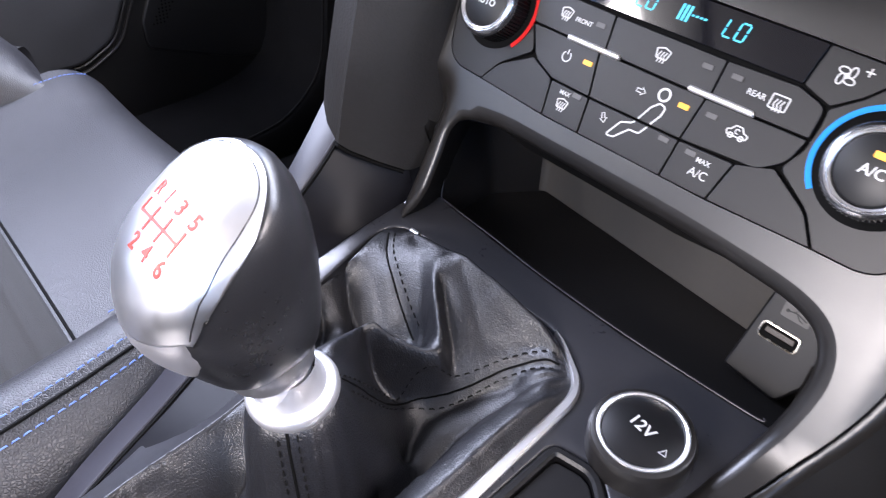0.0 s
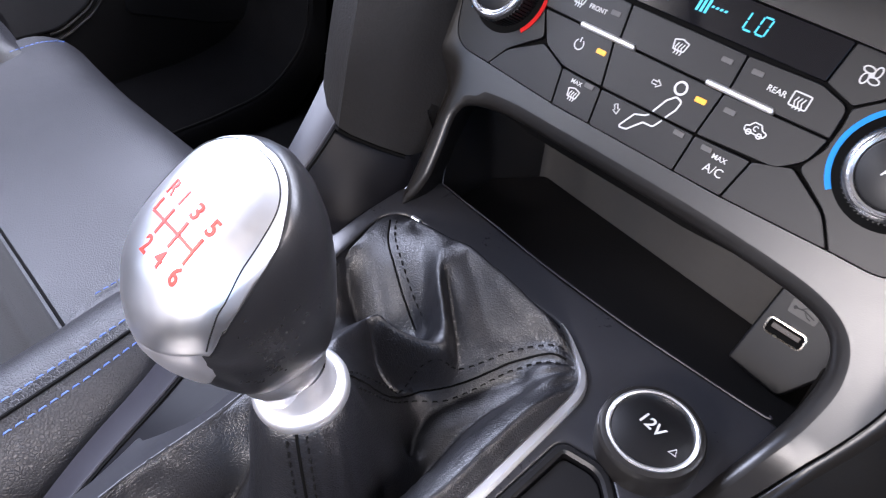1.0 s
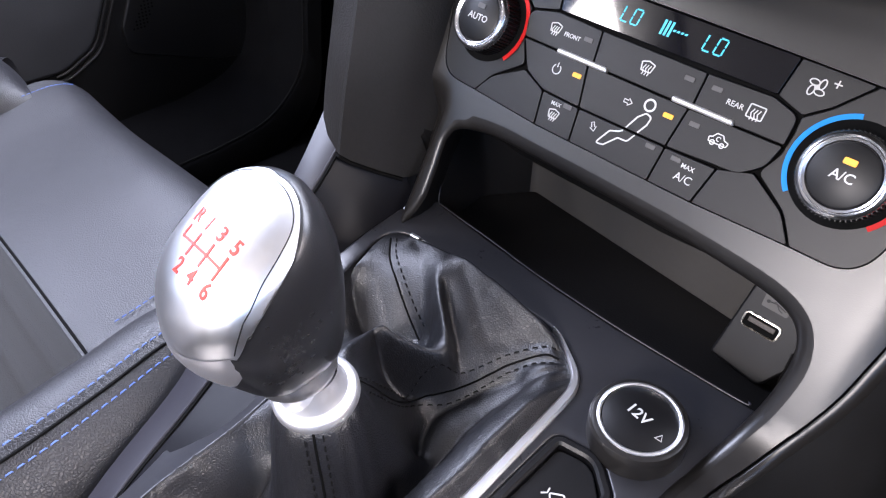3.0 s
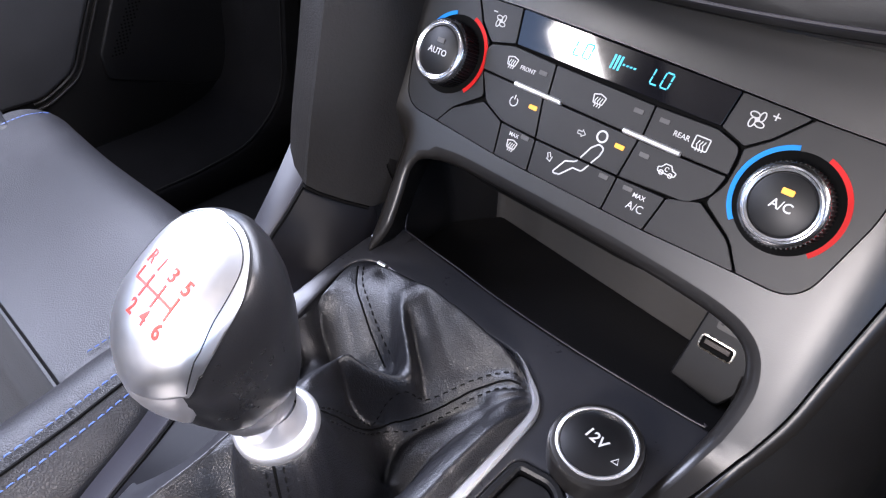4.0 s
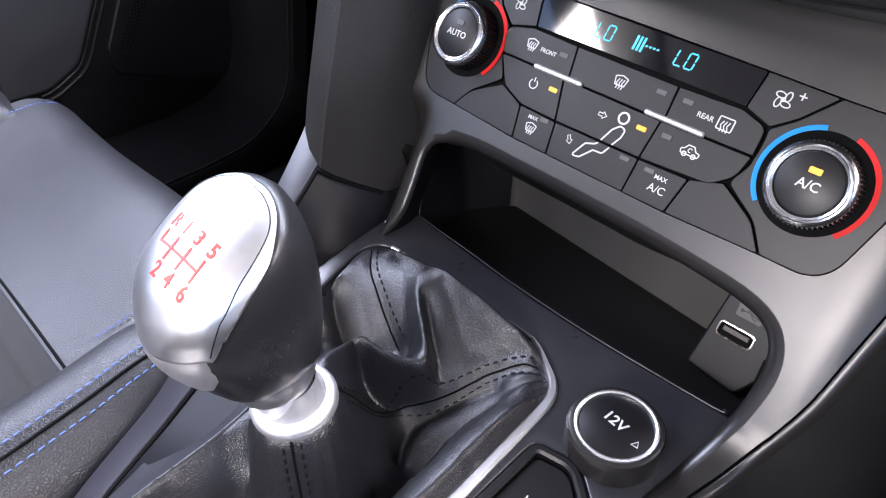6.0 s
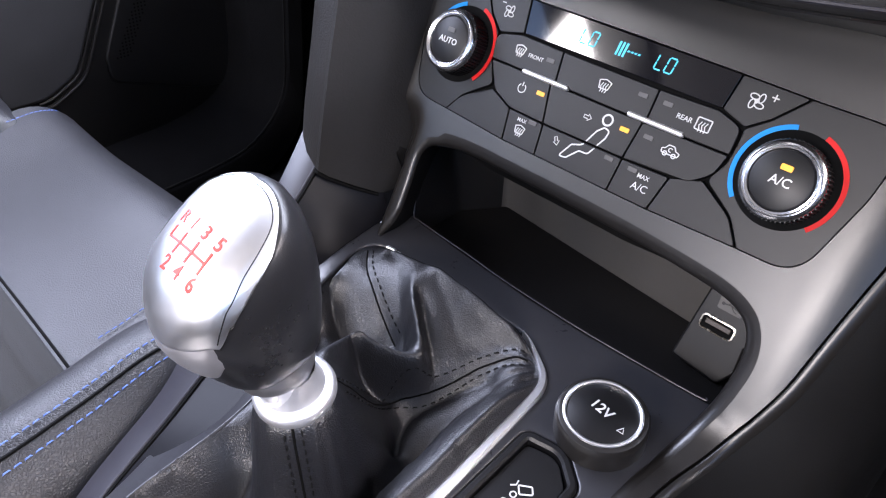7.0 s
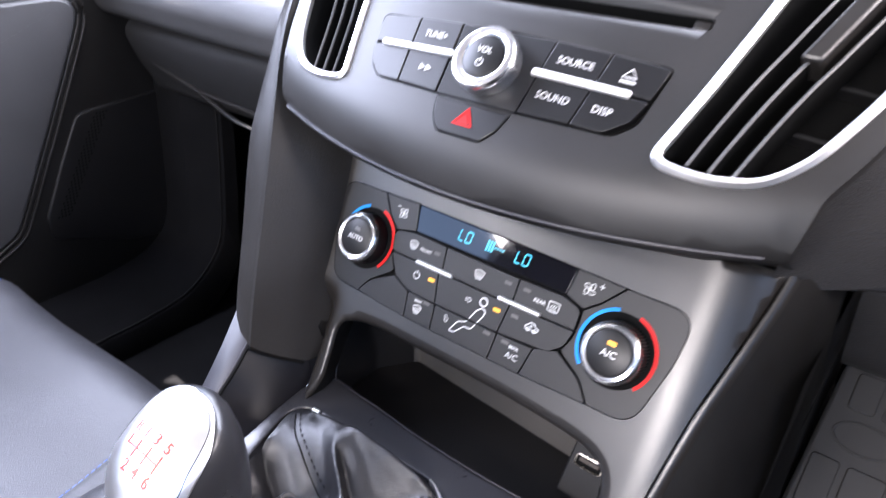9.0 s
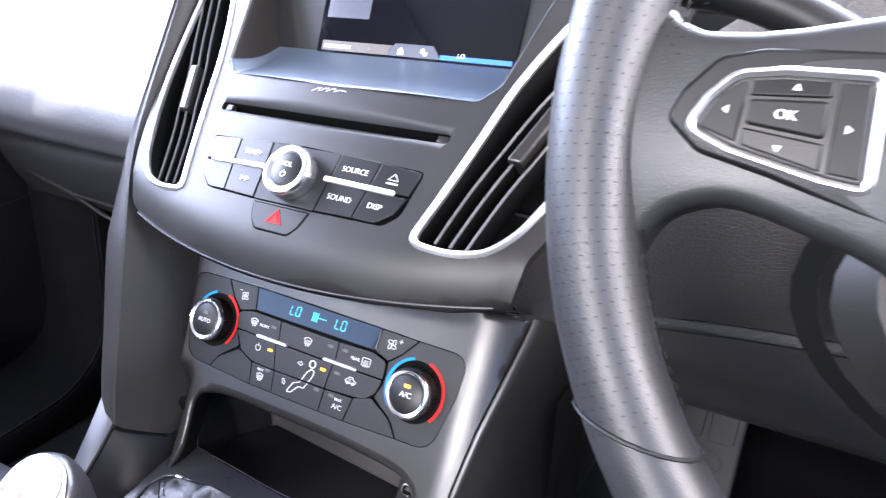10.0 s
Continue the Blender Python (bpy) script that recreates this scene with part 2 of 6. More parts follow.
# ---- materials ----
def material(name, color, rough=0.5, metal=0.0, grain=None, bump=0.0, mottle=0.12, wear=0.1, coat=0.0, spec=0.5, emit=None, emission=0.0, cells=None, cell_bump=0.0, sheen=0.0):
    """grain: size of the fine relief in metres; cells: size of leather or pebble cells in metres."""
    mat = bpy.data.materials.new(name)
    mat.use_nodes = True
    nodes, links = mat.node_tree.nodes, mat.node_tree.links
    bsdf = nodes["Principled BSDF"]
    bsdf.inputs["Metallic"].default_value = metal
    bsdf.inputs["Specular IOR Level"].default_value = spec
    bsdf.inputs["Coat Weight"].default_value = coat
    bsdf.inputs["Sheen Weight"].default_value = sheen
    if emit:
        bsdf.inputs["Emission Color"].default_value = (*emit, 1)
        bsdf.inputs["Emission Strength"].default_value = emission
    coord = nodes.new("ShaderNodeTexCoord")
    cloud = nodes.new("ShaderNodeTexNoise")
    cloud.inputs["Scale"].default_value, cloud.inputs["Detail"].default_value = 28, 5
    links.new(coord.outputs["Object"], cloud.inputs["Vector"])
    fine = nodes.new("ShaderNodeTexNoise")
    fine.inputs["Scale"].default_value, fine.inputs["Detail"].default_value = 420, 4
    links.new(coord.outputs["Object"], fine.inputs["Vector"])
    both = nodes.new("ShaderNodeMath")
    both.operation = "MULTIPLY_ADD"
    links.new(fine.outputs["Fac"], both.inputs[0])
    both.inputs[1].default_value = 0.5
    links.new(cloud.outputs["Fac"], both.inputs[2])
    ramp = nodes.new("ShaderNodeMapRange")
    links.new(both.outputs[0], ramp.inputs["Value"])
    ramp.inputs["From Min"].default_value, ramp.inputs["From Max"].default_value = 0.45, 1.05
    ramp.inputs["To Min"].default_value, ramp.inputs["To Max"].default_value = 1 - mottle, 1 + mottle
    tone = nodes.new("ShaderNodeMix")
    tone.data_type, tone.blend_type = "RGBA", "MULTIPLY"
    tone.inputs["Factor"].default_value = 1
    tone.inputs["A"].default_value = (*color, 1)
    links.new(ramp.outputs[0], tone.inputs["B"])
    links.new(tone.outputs["Result"], bsdf.inputs["Base Color"])
    gloss = nodes.new("ShaderNodeMapRange")
    links.new(both.outputs[0], gloss.inputs["Value"])
    gloss.inputs["From Min"].default_value, gloss.inputs["From Max"].default_value = 0.45, 1.05
    gloss.inputs["To Min"].default_value, gloss.inputs["To Max"].default_value = max(rough - wear * 0.5, 0.02), min(rough + wear * 0.5, 1)
    links.new(gloss.outputs[0], bsdf.inputs["Roughness"])
    last = None
    if grain:
        tex = nodes.new("ShaderNodeTexNoise")
        tex.inputs["Scale"].default_value, tex.inputs["Detail"].default_value = 1 / grain, 2
        links.new(coord.outputs["Object"], tex.inputs["Vector"])
        b = nodes.new("ShaderNodeBump")
        b.inputs["Strength"].default_value, b.inputs["Distance"].default_value = bump, grain * 0.5
        links.new(tex.outputs["Fac"], b.inputs["Height"])
        last = b
    if cells:
        vor = nodes.new("ShaderNodeTexVoronoi")
        vor.feature = "DISTANCE_TO_EDGE"
        warp = nodes.new("ShaderNodeTexNoise")
        warp.inputs["Scale"].default_value = 0.4 / cells
        links.new(coord.outputs["Object"], warp.inputs["Vector"])
        shift = nodes.new("ShaderNodeVectorMath")
        shift.operation = "MULTIPLY_ADD"
        links.new(warp.outputs["Color"], shift.inputs[0])
        shift.inputs[1].default_value = (cells, cells, cells)
        links.new(coord.outputs["Object"], shift.inputs[2])
        links.new(shift.outputs[0], vor.inputs["Vector"])
        vor.inputs["Scale"].default_value = 1 / cells
        flatten = nodes.new("ShaderNodeMapRange")
        flatten.inputs["From Max"].default_value = 0.22
        links.new(vor.outputs["Distance"], flatten.inputs["Value"])
        b = nodes.new("ShaderNodeBump")
        b.inputs["Strength"].default_value, b.inputs["Distance"].default_value = cell_bump, cells * 0.25
        links.new(flatten.outputs[0], b.inputs["Height"])
        if last:
            links.new(last.outputs[0], b.inputs["Normal"])
        last = b
    if last:
        links.new(last.outputs[0], bsdf.inputs["Normal"])
    return mat


def glass_black(name):
    mat = material(name, (0.004, 0.004, 0.006), 0.05, mottle=0.02, wear=0.02, spec=0.45)
    return mat


SATIN = material("satin_charcoal_plastic", (0.0120, 0.0110, 0.0104), 0.32, grain=0.0004, bump=0.10, wear=0.06, spec=0.5)
POD_SKIN = material("matt_charcoal_pod_skin", (0.0135, 0.0130, 0.0130), 0.46, grain=0.0005, bump=0.12, wear=0.06, spec=0.34)
KEY = material("button_plastic", (0.0045, 0.0044, 0.0049), 0.41, grain=0.0003, bump=0.06, wear=0.06, spec=0.30)
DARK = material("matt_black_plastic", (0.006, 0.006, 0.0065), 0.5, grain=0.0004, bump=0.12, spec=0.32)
# the DASH skin made paler: sunlight is put into the colour
DASH_TOP = material("dashboard_skin_sun_in_colour", (0.052, 0.052, 0.054), 0.42, grain=0.001, bump=0.15, cells=0.002, cell_bump=0.3)
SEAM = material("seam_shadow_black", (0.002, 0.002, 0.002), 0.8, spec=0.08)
PAD = material("grained_soft_pad", (0.0175, 0.0168, 0.0166), 0.42, grain=0.0008, bump=0.10, cells=0.0018, cell_bump=0.14, wear=0.1, spec=0.15)
DASH = material("grained_dashboard_skin", (0.023, 0.023, 0.0245), 0.46, grain=0.001, bump=0.15, cells=0.002, cell_bump=0.3)
LEATHER = material("black_leather", (0.0086, 0.0088, 0.0108), 0.38, grain=0.0025, bump=0.08, cells=0.0011, cell_bump=0.30, wear=0.06, spec=0.56, mottle=0.05)
KNOB_LEATHER = material("smooth_worn_leather", (0.0125, 0.0125, 0.0140), 0.30, grain=0.0012, bump=0.03, cells=0.0010, cell_bump=0.04, wear=0.08, mottle=0.06)
SEAT_LEATHER = material("seat_leather", (0.0128, 0.0128, 0.0150), 0.42, grain=0.0007, bump=0.08, cells=0.0014, cell_bump=0.34, wear=0.10, spec=0.46, mottle=0.06)
FABRIC = material("woven_seat_fabric", (0.0185, 0.0182, 0.0180), 0.85, grain=0.0008, bump=0.6, mottle=0.15, spec=0.3)
CARPET = material("black_carpet", (0.005, 0.005, 0.0055), 0.98, grain=0.0012, bump=0.9, mottle=0.4, spec=0.12)
RUBBER = material("ribbed_rubber", (0.035, 0.035, 0.036), 0.62, grain=0.0006, bump=0.15)
TRIM = material("violet_grey_trim", (0.016, 0.0150, 0.020), 0.40, grain=0.0004, bump=0.06, spec=0.45)
ALU = material("brushed_aluminium", (0.84, 0.84, 0.86), 0.34, metal=1, grain=0.0003, bump=0.03, mottle=0.04, wear=0.1)
CHROME = material("satin_chrome", (0.93, 0.93, 0.94), 0.36, metal=1, mottle=0.03, wear=0.06)
STEEL = material("socket_steel", (0.66, 0.60, 0.51), 0.28, metal=1, mottle=0.05, wear=0.08)
RINGS = material("knob_ring_silver", (0.74, 0.74, 0.75), 0.24, metal=1, mottle=0.03, wear=0.06)
PIANO = glass_black("display_glass")
PRINT = material("white_print", (0.50, 0.50, 0.49), 0.55, mottle=0.04)
GREY_PRINT = material("dim_grey_print", (0.055, 0.052, 0.05), 0.5, mottle=0.05)
RED = material("red_scale", (0.50, 0.010, 0.009), 0.6, spec=0.2, mottle=0.05)
BLUE = material("blue_scale", (0.004, 0.20, 0.56), 0.6, spec=0.2, mottle=0.05)
RED_PAINT = material("red_gear_paint", (0.50, 0.05, 0.035), 0.4, mottle=0.08)
SLIDER = material("pale_silver_bar", (0.72, 0.71, 0.70), 0.34, metal=0.7, mottle=0.03)
AMBER = material("amber_lamp", (0.5, 0.22, 0.01), 0.4, emit=(1.0, 0.42, 0.01), emission=0.09)
CYAN = material("cyan_segments", (0.02, 0.3, 0.4), 0.4, emit=(0.03, 0.6, 0.9), emission=0.085)

THREAD_BLUE = material("blue_thread", (0.085, 0.16, 0.46), 0.6)
THREAD_BLACK = material("black_thread", (0.003, 0.003, 0.003), 0.75, spec=0.15)
ROOFING = material("grey_headlining", (0.15, 0.148, 0.15), 0.9, grain=0.001, bump=0.4)
ICON_WHITE = material("screen_icon_white", (0.6, 0.6, 0.6), 0.5, emit=(0.8, 0.85, 0.9), emission=0.05)
SCREEN_BLUE = material("screen_blue_bar", (0.01, 0.1, 0.4), 0.4, emit=(0.02, 0.22, 0.85), emission=0.05)
SCREEN_GREY = material("screen_panel_grey", (0.05, 0.055, 0.07), 0.2, emit=(0.3, 0.34, 0.5), emission=0.012)

TRAY = material("satin_piano_black_tray", (0.0215, 0.0220, 0.0255), 0.30, grain=0.0004, bump=0.05, wear=0.08)
SILVER = material("satin_silver_collar", (0.74, 0.74, 0.76), 0.42, metal=0.9, mottle=0.03, wear=0.08)

STEEL_GREY = material("brushed_grey_steel", (0.66, 0.66, 0.67), 0.36, metal=1, grain=0.0003, bump=0.04, mottle=0.05, wear=0.08)
# trim surface coloured near black: the pad's shade is in the colour
FACET = material("smooth_facet_shade_dark", (0.0052, 0.0051, 0.0064), 0.32, grain=0.0005, bump=0.03, spec=0.07)
SIDE = material("dark_side_panel", (0.0070, 0.0068, 0.0068), 0.46, grain=0.0006, bump=0.15, spec=0.3)
GLOVE = material("matt_glovebox_skin", (0.017, 0.017, 0.0175), 0.55, grain=0.001, bump=0.15, cells=0.002, cell_bump=0.2, spec=0.3)
DOOR = material("grained_door_plastic", (0.024, 0.024, 0.026), 0.5, grain=0.0006, bump=0.15, cells=0.002, cell_bump=0.12)
# paler than the slats: light on their front edges is in this colour
SLAT_EDGE = material("lit_slat_edge", (0.06, 0.06, 0.062), 0.4)
TONGUE = material("brown_socket_tongue", (0.035, 0.026, 0.02), 0.4)
# floor mat's black, also used to paint shade on bin sides and lining
BIN_MAT = material("black_bin_mat_and_shade", (0.0062, 0.0058, 0.0058), 0.6, grain=0.0008, bump=0.2, spec=0.18)
# paler grey: light falling on the rear wall is put into its colour
BIN_WALL = material("lit_bin_wall", (0.050, 0.047, 0.044), 0.5, grain=0.0006, bump=0.15, spec=0.3)

# ---- the car's shell ----
def box(bm, x0, x1, y0, y1, z0, z1):
    v = [bm.verts.new((x, y, z)) for z in (z0, z1) for x, y in ((x0, y0), (x1, y0), (x1, y1), (x0, y1))]
    for f in ((3, 2, 1, 0), (4, 5, 6, 7), (0, 1, 5, 4), (1, 2, 6, 5), (2, 3, 7, 6), (3, 0, 4, 7)):
        bm.faces.new([v[i] for i in f])
    return bm


def structure(name, bm, mat, label):
    return tagged(part(name, bm, mat), label, name.split("_")[0], kind="structure")


bm = bmesh.new()
box(bm, -400, 400, -400, 400, -0.36, -0.30)
structure("ground", bm, material("asphalt", (0.06, 0.06, 0.058), 0.9, grain=0.01, bump=0.4, mottle=0.3), "grey asphalt ground outside the car")
bm = bmesh.new()
box(bm, -0.80, 0.80, -1.75, 0.95, -0.04, 0.02)
structure("floor", bm, CARPET, "black carpet floor of the car")
bm = bmesh.new()
ring = [(-0.62, 0.331), (0.62, 0.331), (0.64, -1.35), (-0.64, -1.35)]
add_slab(bm, rounded([(x * 1000, y * 1000) for x, y in ring], 120), lambda x, y, h: Vector((x / 1000, y / 1000, 1.24 + h / 1000 - 0.03 * (x / 620) ** 2)), 0, 40, 3)
structure("ceiling", bm, ROOFING, "grey fabric headlining")
for side, name in ((-1, "wall_left"), (1, "wall_right")):
    bm = bmesh.new()
    a, b = sorted((side * 0.84, side * 0.87))
    box(bm, *sorted((side * 0.765, side * 0.87)), -1.75, 0.95, -0.04, 0.42)
    box(bm, a, b, -1.75, 0.95, 0.42, 0.71)
    box(bm, *sorted((side * 0.58, side * 0.87)), -1.75, 0.333, 1.20, 1.27)
    box(bm, a, b, -0.68, -0.56, 0.71, 1.22)
    box(bm, a, b, -1.75, -1.40, 0.71, 1.22)
    structure(name, bm, DARK, "black inner door and pillar structure")
bm = bmesh.new()
box(bm, -0.87, 0.87, 0.92, 0.96, -0.04, 0.74)
structure("wall_front", bm, DARK, "black bulkhead behind the dashboard")
bm = bmesh.new()
box(bm, -0.87, 0.87, -1.78, -1.74, -0.04, 0.72)
box(bm, -0.66, 0.66, -1.46, -1.40, 1.20, 1.28)
structure("wall_rear", bm, DARK, "dark rear parcel shelf wall and roof rail")
for side in (-1, 1):
    path = [(side * 0.86, 0.92, 0.70), (side * 0.86, 0.64, 0.98), (side * 0.83, 0.29, 1.23)]
    structure("pillar", tube(ease(path, 6), 0.035, 10), ROOFING, "grey windscreen pillar trim")

# ---- lower console ----
console = thing("center_console", (0, -0.1, 0.02), "charcoal plastic center console with an open storage bin", "car console")

# the surround of the climate panel, with the arch of the bin
PANEL = rounded([(-100.5, 26.8, 10), (-46.3, 27.7, 0), (0, 27.2, 0), (45.4, 26.1, 0), (72, 25.3, 0), (99.5, 25.2, 13), (97.5, 3, 40), (90, -27.2, 16), (69.5, -27.5, 0), (35, -28.9, 0), (-33, -28.9, 0), (-67.3, -27.1, 0), (-87, -26.3, 14), (-94, -2, 40)], n=9)
OUTER_EDGE = [(122, 52), (119.5, 36), (114.5, 10), (110.5, -10), (107.5, -30), (105.5, -45), (103.5, -60), (100.5, -72), (97, -83), (93, -96), (89, -110), (87, -130), (87, -154)]
ARCH = [(-79, -96), (-74.5, -88.5), (-72, -80), (-71.8, -74), (-72.2, -64), (-73, -56), (-72.4, -50), (-67.5, -44.4), (-50, -41.4), (-25, -41.2), (0, -41.2), (30, -41.6), (58, -43), (72, -44.6), (80, -47.4), (84.4, -52), (86.6, -59), (86.9, -68), (85.8, -79), (83.0, -92), (80.2, -104), (78, -118), (77, -135), (77, -154)]
LEFT_EDGE = [(-86, -96), (-84.5, -88), (-84.2, -80), (-85.5, -70), (-88, -58), (-92.5, -40), (-100, 10), (-104, 52)]


def bezel_face(x, u, h=0.0):
    """The surround: bends back at the driver's side, and its foot runs out onto the tray."""
    if x > 96:
        h -= ((x - 96) / 22) ** 2 * 7
    if x < -70 and u < -28:
        w = min((-28 - u) / 18, 1)
        h -= w * w * (3 - 2 * w) * (0.10 * max(-72 - x, 0) + 1.0 * min(max(-78.6 - x, 0), 8.5))
    if u >= -80 or x < 0:
        return climate(x, u, h)
    a0, a1, r = radians(60), radians(4.6), 30.0
    run = -80 - u
    turned = min(run, r * (a0 - a1))
    a, rest = a0 - turned / r, run - turned
    y = -33 - r * (math.sin(a0) - math.sin(a)) - rest * math.cos(a)
    z = 376.7 - r * (math.cos(a) - math.cos(a0)) - rest * math.sin(a)
    return Vector((x, y - math.sin(a) * h, z + math.cos(a) * h + 0.5)) / 1000


def flare(u):
    """How far the lining spreads behind the rim on the passenger's side."""
    return 12.0 - 8.0 * min(max((-66 - u) / 26, 0), 1)


arch = [(p.x, p.y) for p in ease([Vector(p) for p in ARCH], 5)]
rims = []
for i, p in enumerate(arch):
    d = (Vector(arch[min(i + 1, len(arch) - 1)]) - Vector(arch[max(i - 1, 0)])).normalized()
    rims.append((Vector(p), Vector((-d.y, d.x)), 2.4 if p[0] < -70 else 3.6 if p[0] < -64 else 6.0 if p[1] > -60 else max(4.6, 6.0 - 0.05 * (-60 - p[1]))))
outer = [(p.x, p.y) for p in ease([Vector(p) for p in OUTER_EDGE], 4)]
inner = [(p.x, p.y) for p in ease([Vector(p) for p in LEFT_EDGE], 4)]
bezel_edge = outer + [(q.x, q.y) for q in (p + n * r for p, n, r in rims[::-1])] + inner
part("bezel", sheet(bezel_edge, [PANEL], bezel_face, 3, 4), SATIN, console, "satin charcoal plastic surround", sharp=60)
rows = []
for k in range(6):
    ang = radians(18 * k)
    rows.append([bezel_face(p.x + n.x * r * (1 - math.sin(ang)), p.y + n.y * r * (1 - math.sin(ang)), -r * (1 - math.cos(ang))) for p, n, r in rims])
part("arch_rim", loft(rows, closed=False), SATIN, console, "rounded rim of the bin opening", sharp=60)
# depth of the rim in black, which paints the shade inside the arch
rows = [rows[-1], [bezel_face(p.x + n.x * 0.6, p.y + n.y * 0.6, -r - 1.5) for p, n, r in rims], [bezel_face(p.x + n.x * (6.0 if p.x > 0 else flare(p.y)), p.y + n.y * (2.0 - 6.5 * min(max((70 + p.x) / 22, 0), 1) * min(max((86 - p.x) / 60, 0), 1)), -20.8) for p, n, r in rims]]
part("arch_lining", loft(rows, closed=False), BIN_MAT, console, "inner depth of the rim, coloured black for shade", sharp=30)

# bin: side walls, floor and rear wall, open towards the driver
BIN = [(-77.5, -18, 3), (87, -18, 4), (97, 10, 6), (95, 26, 6), (-63, 38, 5), (-78, 16, 8)]
plan = rounded(BIN, n=6)
level = lambda x, y, h: Vector((x, y, h)) / 1000
BOW = [(-41, -19, 0), (-2, -21.4, 0), (27, -21.2, 0), (54, -20, 0)]
part("bin_floor", slab(rounded(BIN[:1] + BOW + BIN[1:], n=6), level, 342, 350, 0.6), BIN_MAT, console, "matt black bin floor mat")
k = max(i for i in range(len(plan)) if plan[i][1] < -17.9 and plan[i][0] > 0)
front = [p for p in plan[k:] + plan[:k] if p[1] > -17.9]
rows = [[Vector((x - (0.30 * max(z - 363, 0) if x < -70 else 0), y, z if z < 360 else min(z, 446 + 1.732 * (y - 7) - 9))) / 1000 for x, y in front] for z in (349, 351, 364, 384, 404, 428)]
back = [k for k, (x, y) in enumerate(front) if y > 24 and x > -66]
# rear wall pale and sides black: light and shade set by colour
part("bin_wall", loft([r[back[0]:back[-1] + 1] for r in rows], closed=False), BIN_WALL, console, "plastic rear wall of the bin, coloured paler for light", sharp=60)
part("bin_side", loft([r[:back[0] + 1] for r in rows], closed=False), BIN_MAT, console, "side of the bin, coloured black for shade", sharp=60)
part("bin_side", loft([r[back[-1]:] for r in rows], closed=False), BIN_MAT, console, "side of the bin, coloured black for shade", sharp=60)
part("bin_roof", slab(rounded([(-86, -2), (88, -2), (86, 72), (-84, 72)], 10), lambda x, y, h: Vector((x, y, 421 + 0.35 * y + h)) / 1000, 0, 4, 1), DARK, console)
rail = ease([Vector(p) / 1000 for p in ((-64.6, 1.9, 399.1), (-73.1, 0.9, 397.4), (-80.6, -0.3, 395.3), (-83.0, -1.6, 393.0), (-83.9, -3.7, 389.4), (-83.3, -7.0, 383.8), (-81.4, -11.0, 376.8), (-78.7, -14.8, 370.2), (-77.0, -17.4, 365.7), (-76.4, -17.6, 363.6), (-73, -17.6, 363.4), (-60, -18.4, 363.3), (-41, -19.3, 363.3), (-18, -21, 363.3), (6, -21.6, 363.3), (25, -21.6, 363.3), (42, -21, 363.3), (78, -18.8, 363.3), (81.0, -17.5, 364.0))], 6)
part("bin_edge", tube(rail, 0.00042, 6), TRIM, console, "thin moulded edge round the bin")

# block with the usb socket
def usb_face(x, u, h=0.0):
    """Face of the block: leans back by half a right angle."""
    return Vector((68 + x, 12 + 0.42 * u - 0.907 * h, 372 + 0.907 * u + 0.42 * h)) / 1000


usb = part("usb_block", slab(rounded([(-11.8, -20.4, 1.5), (9.5, -22.6, 4), (17.5, -8, 9), (20, 14, 6), (19, 20, 3), (-8.5, 20, 1)], n=6), usb_face, -26, 0, 1.0), KEY, console, "black block with a usb socket")
SHELL = rounded([(-7.3, -3.3), (7.3, -3.3), (7.3, 3.3), (-7.3, 3.3)], 2.2)
rings = [[usb_face(x, u - 1, 0.05) for x, u in SHELL], [usb_face(x, u - 1, 0.7) for x, u in inset(SHELL, 0.15)], [usb_face(x, u - 1, 0.8) for x, u in inset(SHELL, 0.7)], [usb_face(x, u - 1, -7) for x, u in inset(SHELL, 0.8)]]
socket = part("usb_socket", loft(rings, cap=False), STEEL, usb, "bright metal usb socket")
part("socket_tongue", slab(rounded([(-5.2, -0.6), (5.2, -0.6), (5.2, 1.5), (-5.2, 1.5)], 0.2), lambda x, u, h: usb_face(x, u - 1, h), -6, 0.3, 0.2), TONGUE, usb)
# flat black sheet at the face stands for the shade inside the socket
part("socket_shade", slab(inset(SHELL, 0.75), lambda x, u, h: usb_face(x, u - 1, h), 0.02, 0.08, 0), SEAM, usb)
part("usb_label", slab(rounded([(-3.6, 6.3), (6.4, 6.3), (6.4, 11.6), (-4, 11.6)], 0.8), usb_face, -0.1, 0.25, 0.1), GREY_PRINT, usb, "grey embossed usb mark")
bm = band([(-1.8, 8.9), (1.2, 9.4), (5.2, 8.2)], 0.45, usb_face, 0.2, 0.36)
add_band(bm, [(0.0, 9.2), (1.5, 10.7), (3.0, 10.5)], 0.4, usb_face, 0.2, 0.36)
add_band(bm, [(1.4, 9.2), (2.8, 7.7), (4.2, 7.3)], 0.4, usb_face, 0.2, 0.36)
add_slab(bm, circle(-1.9, 8.9, 0.7, 12), usb_face, 0.2, 0.36, 0)
part("usb_mark", bm, DARK, usb)

# top of the console round the gear lever
TOP = rounded([(-88, -22, 2), (-84, -16.6, 1), (-41, -19.7, 0), (-2, -21.8, 0), (27, -21.8, 0), (54, -20.4, 0), (84, -18.5, 1), (93, -24, 6), (88, -46, 16), (82, -75, 20), (80, -140, 20), (80, -330, 10), (-40, -330, 10), (-60, -190, 20), (-78, -140, 20), (-87, -52, 20)], n=5)
FRAME = rounded([(-83, -41, 14), (12, -38, 26), (34, -52, 16), (36, -110, 10), (36, -235, 14), (-36, -235, 14), (-48, -180, 30), (-49, -130, 30), (-70, -92, 20)], n=7)
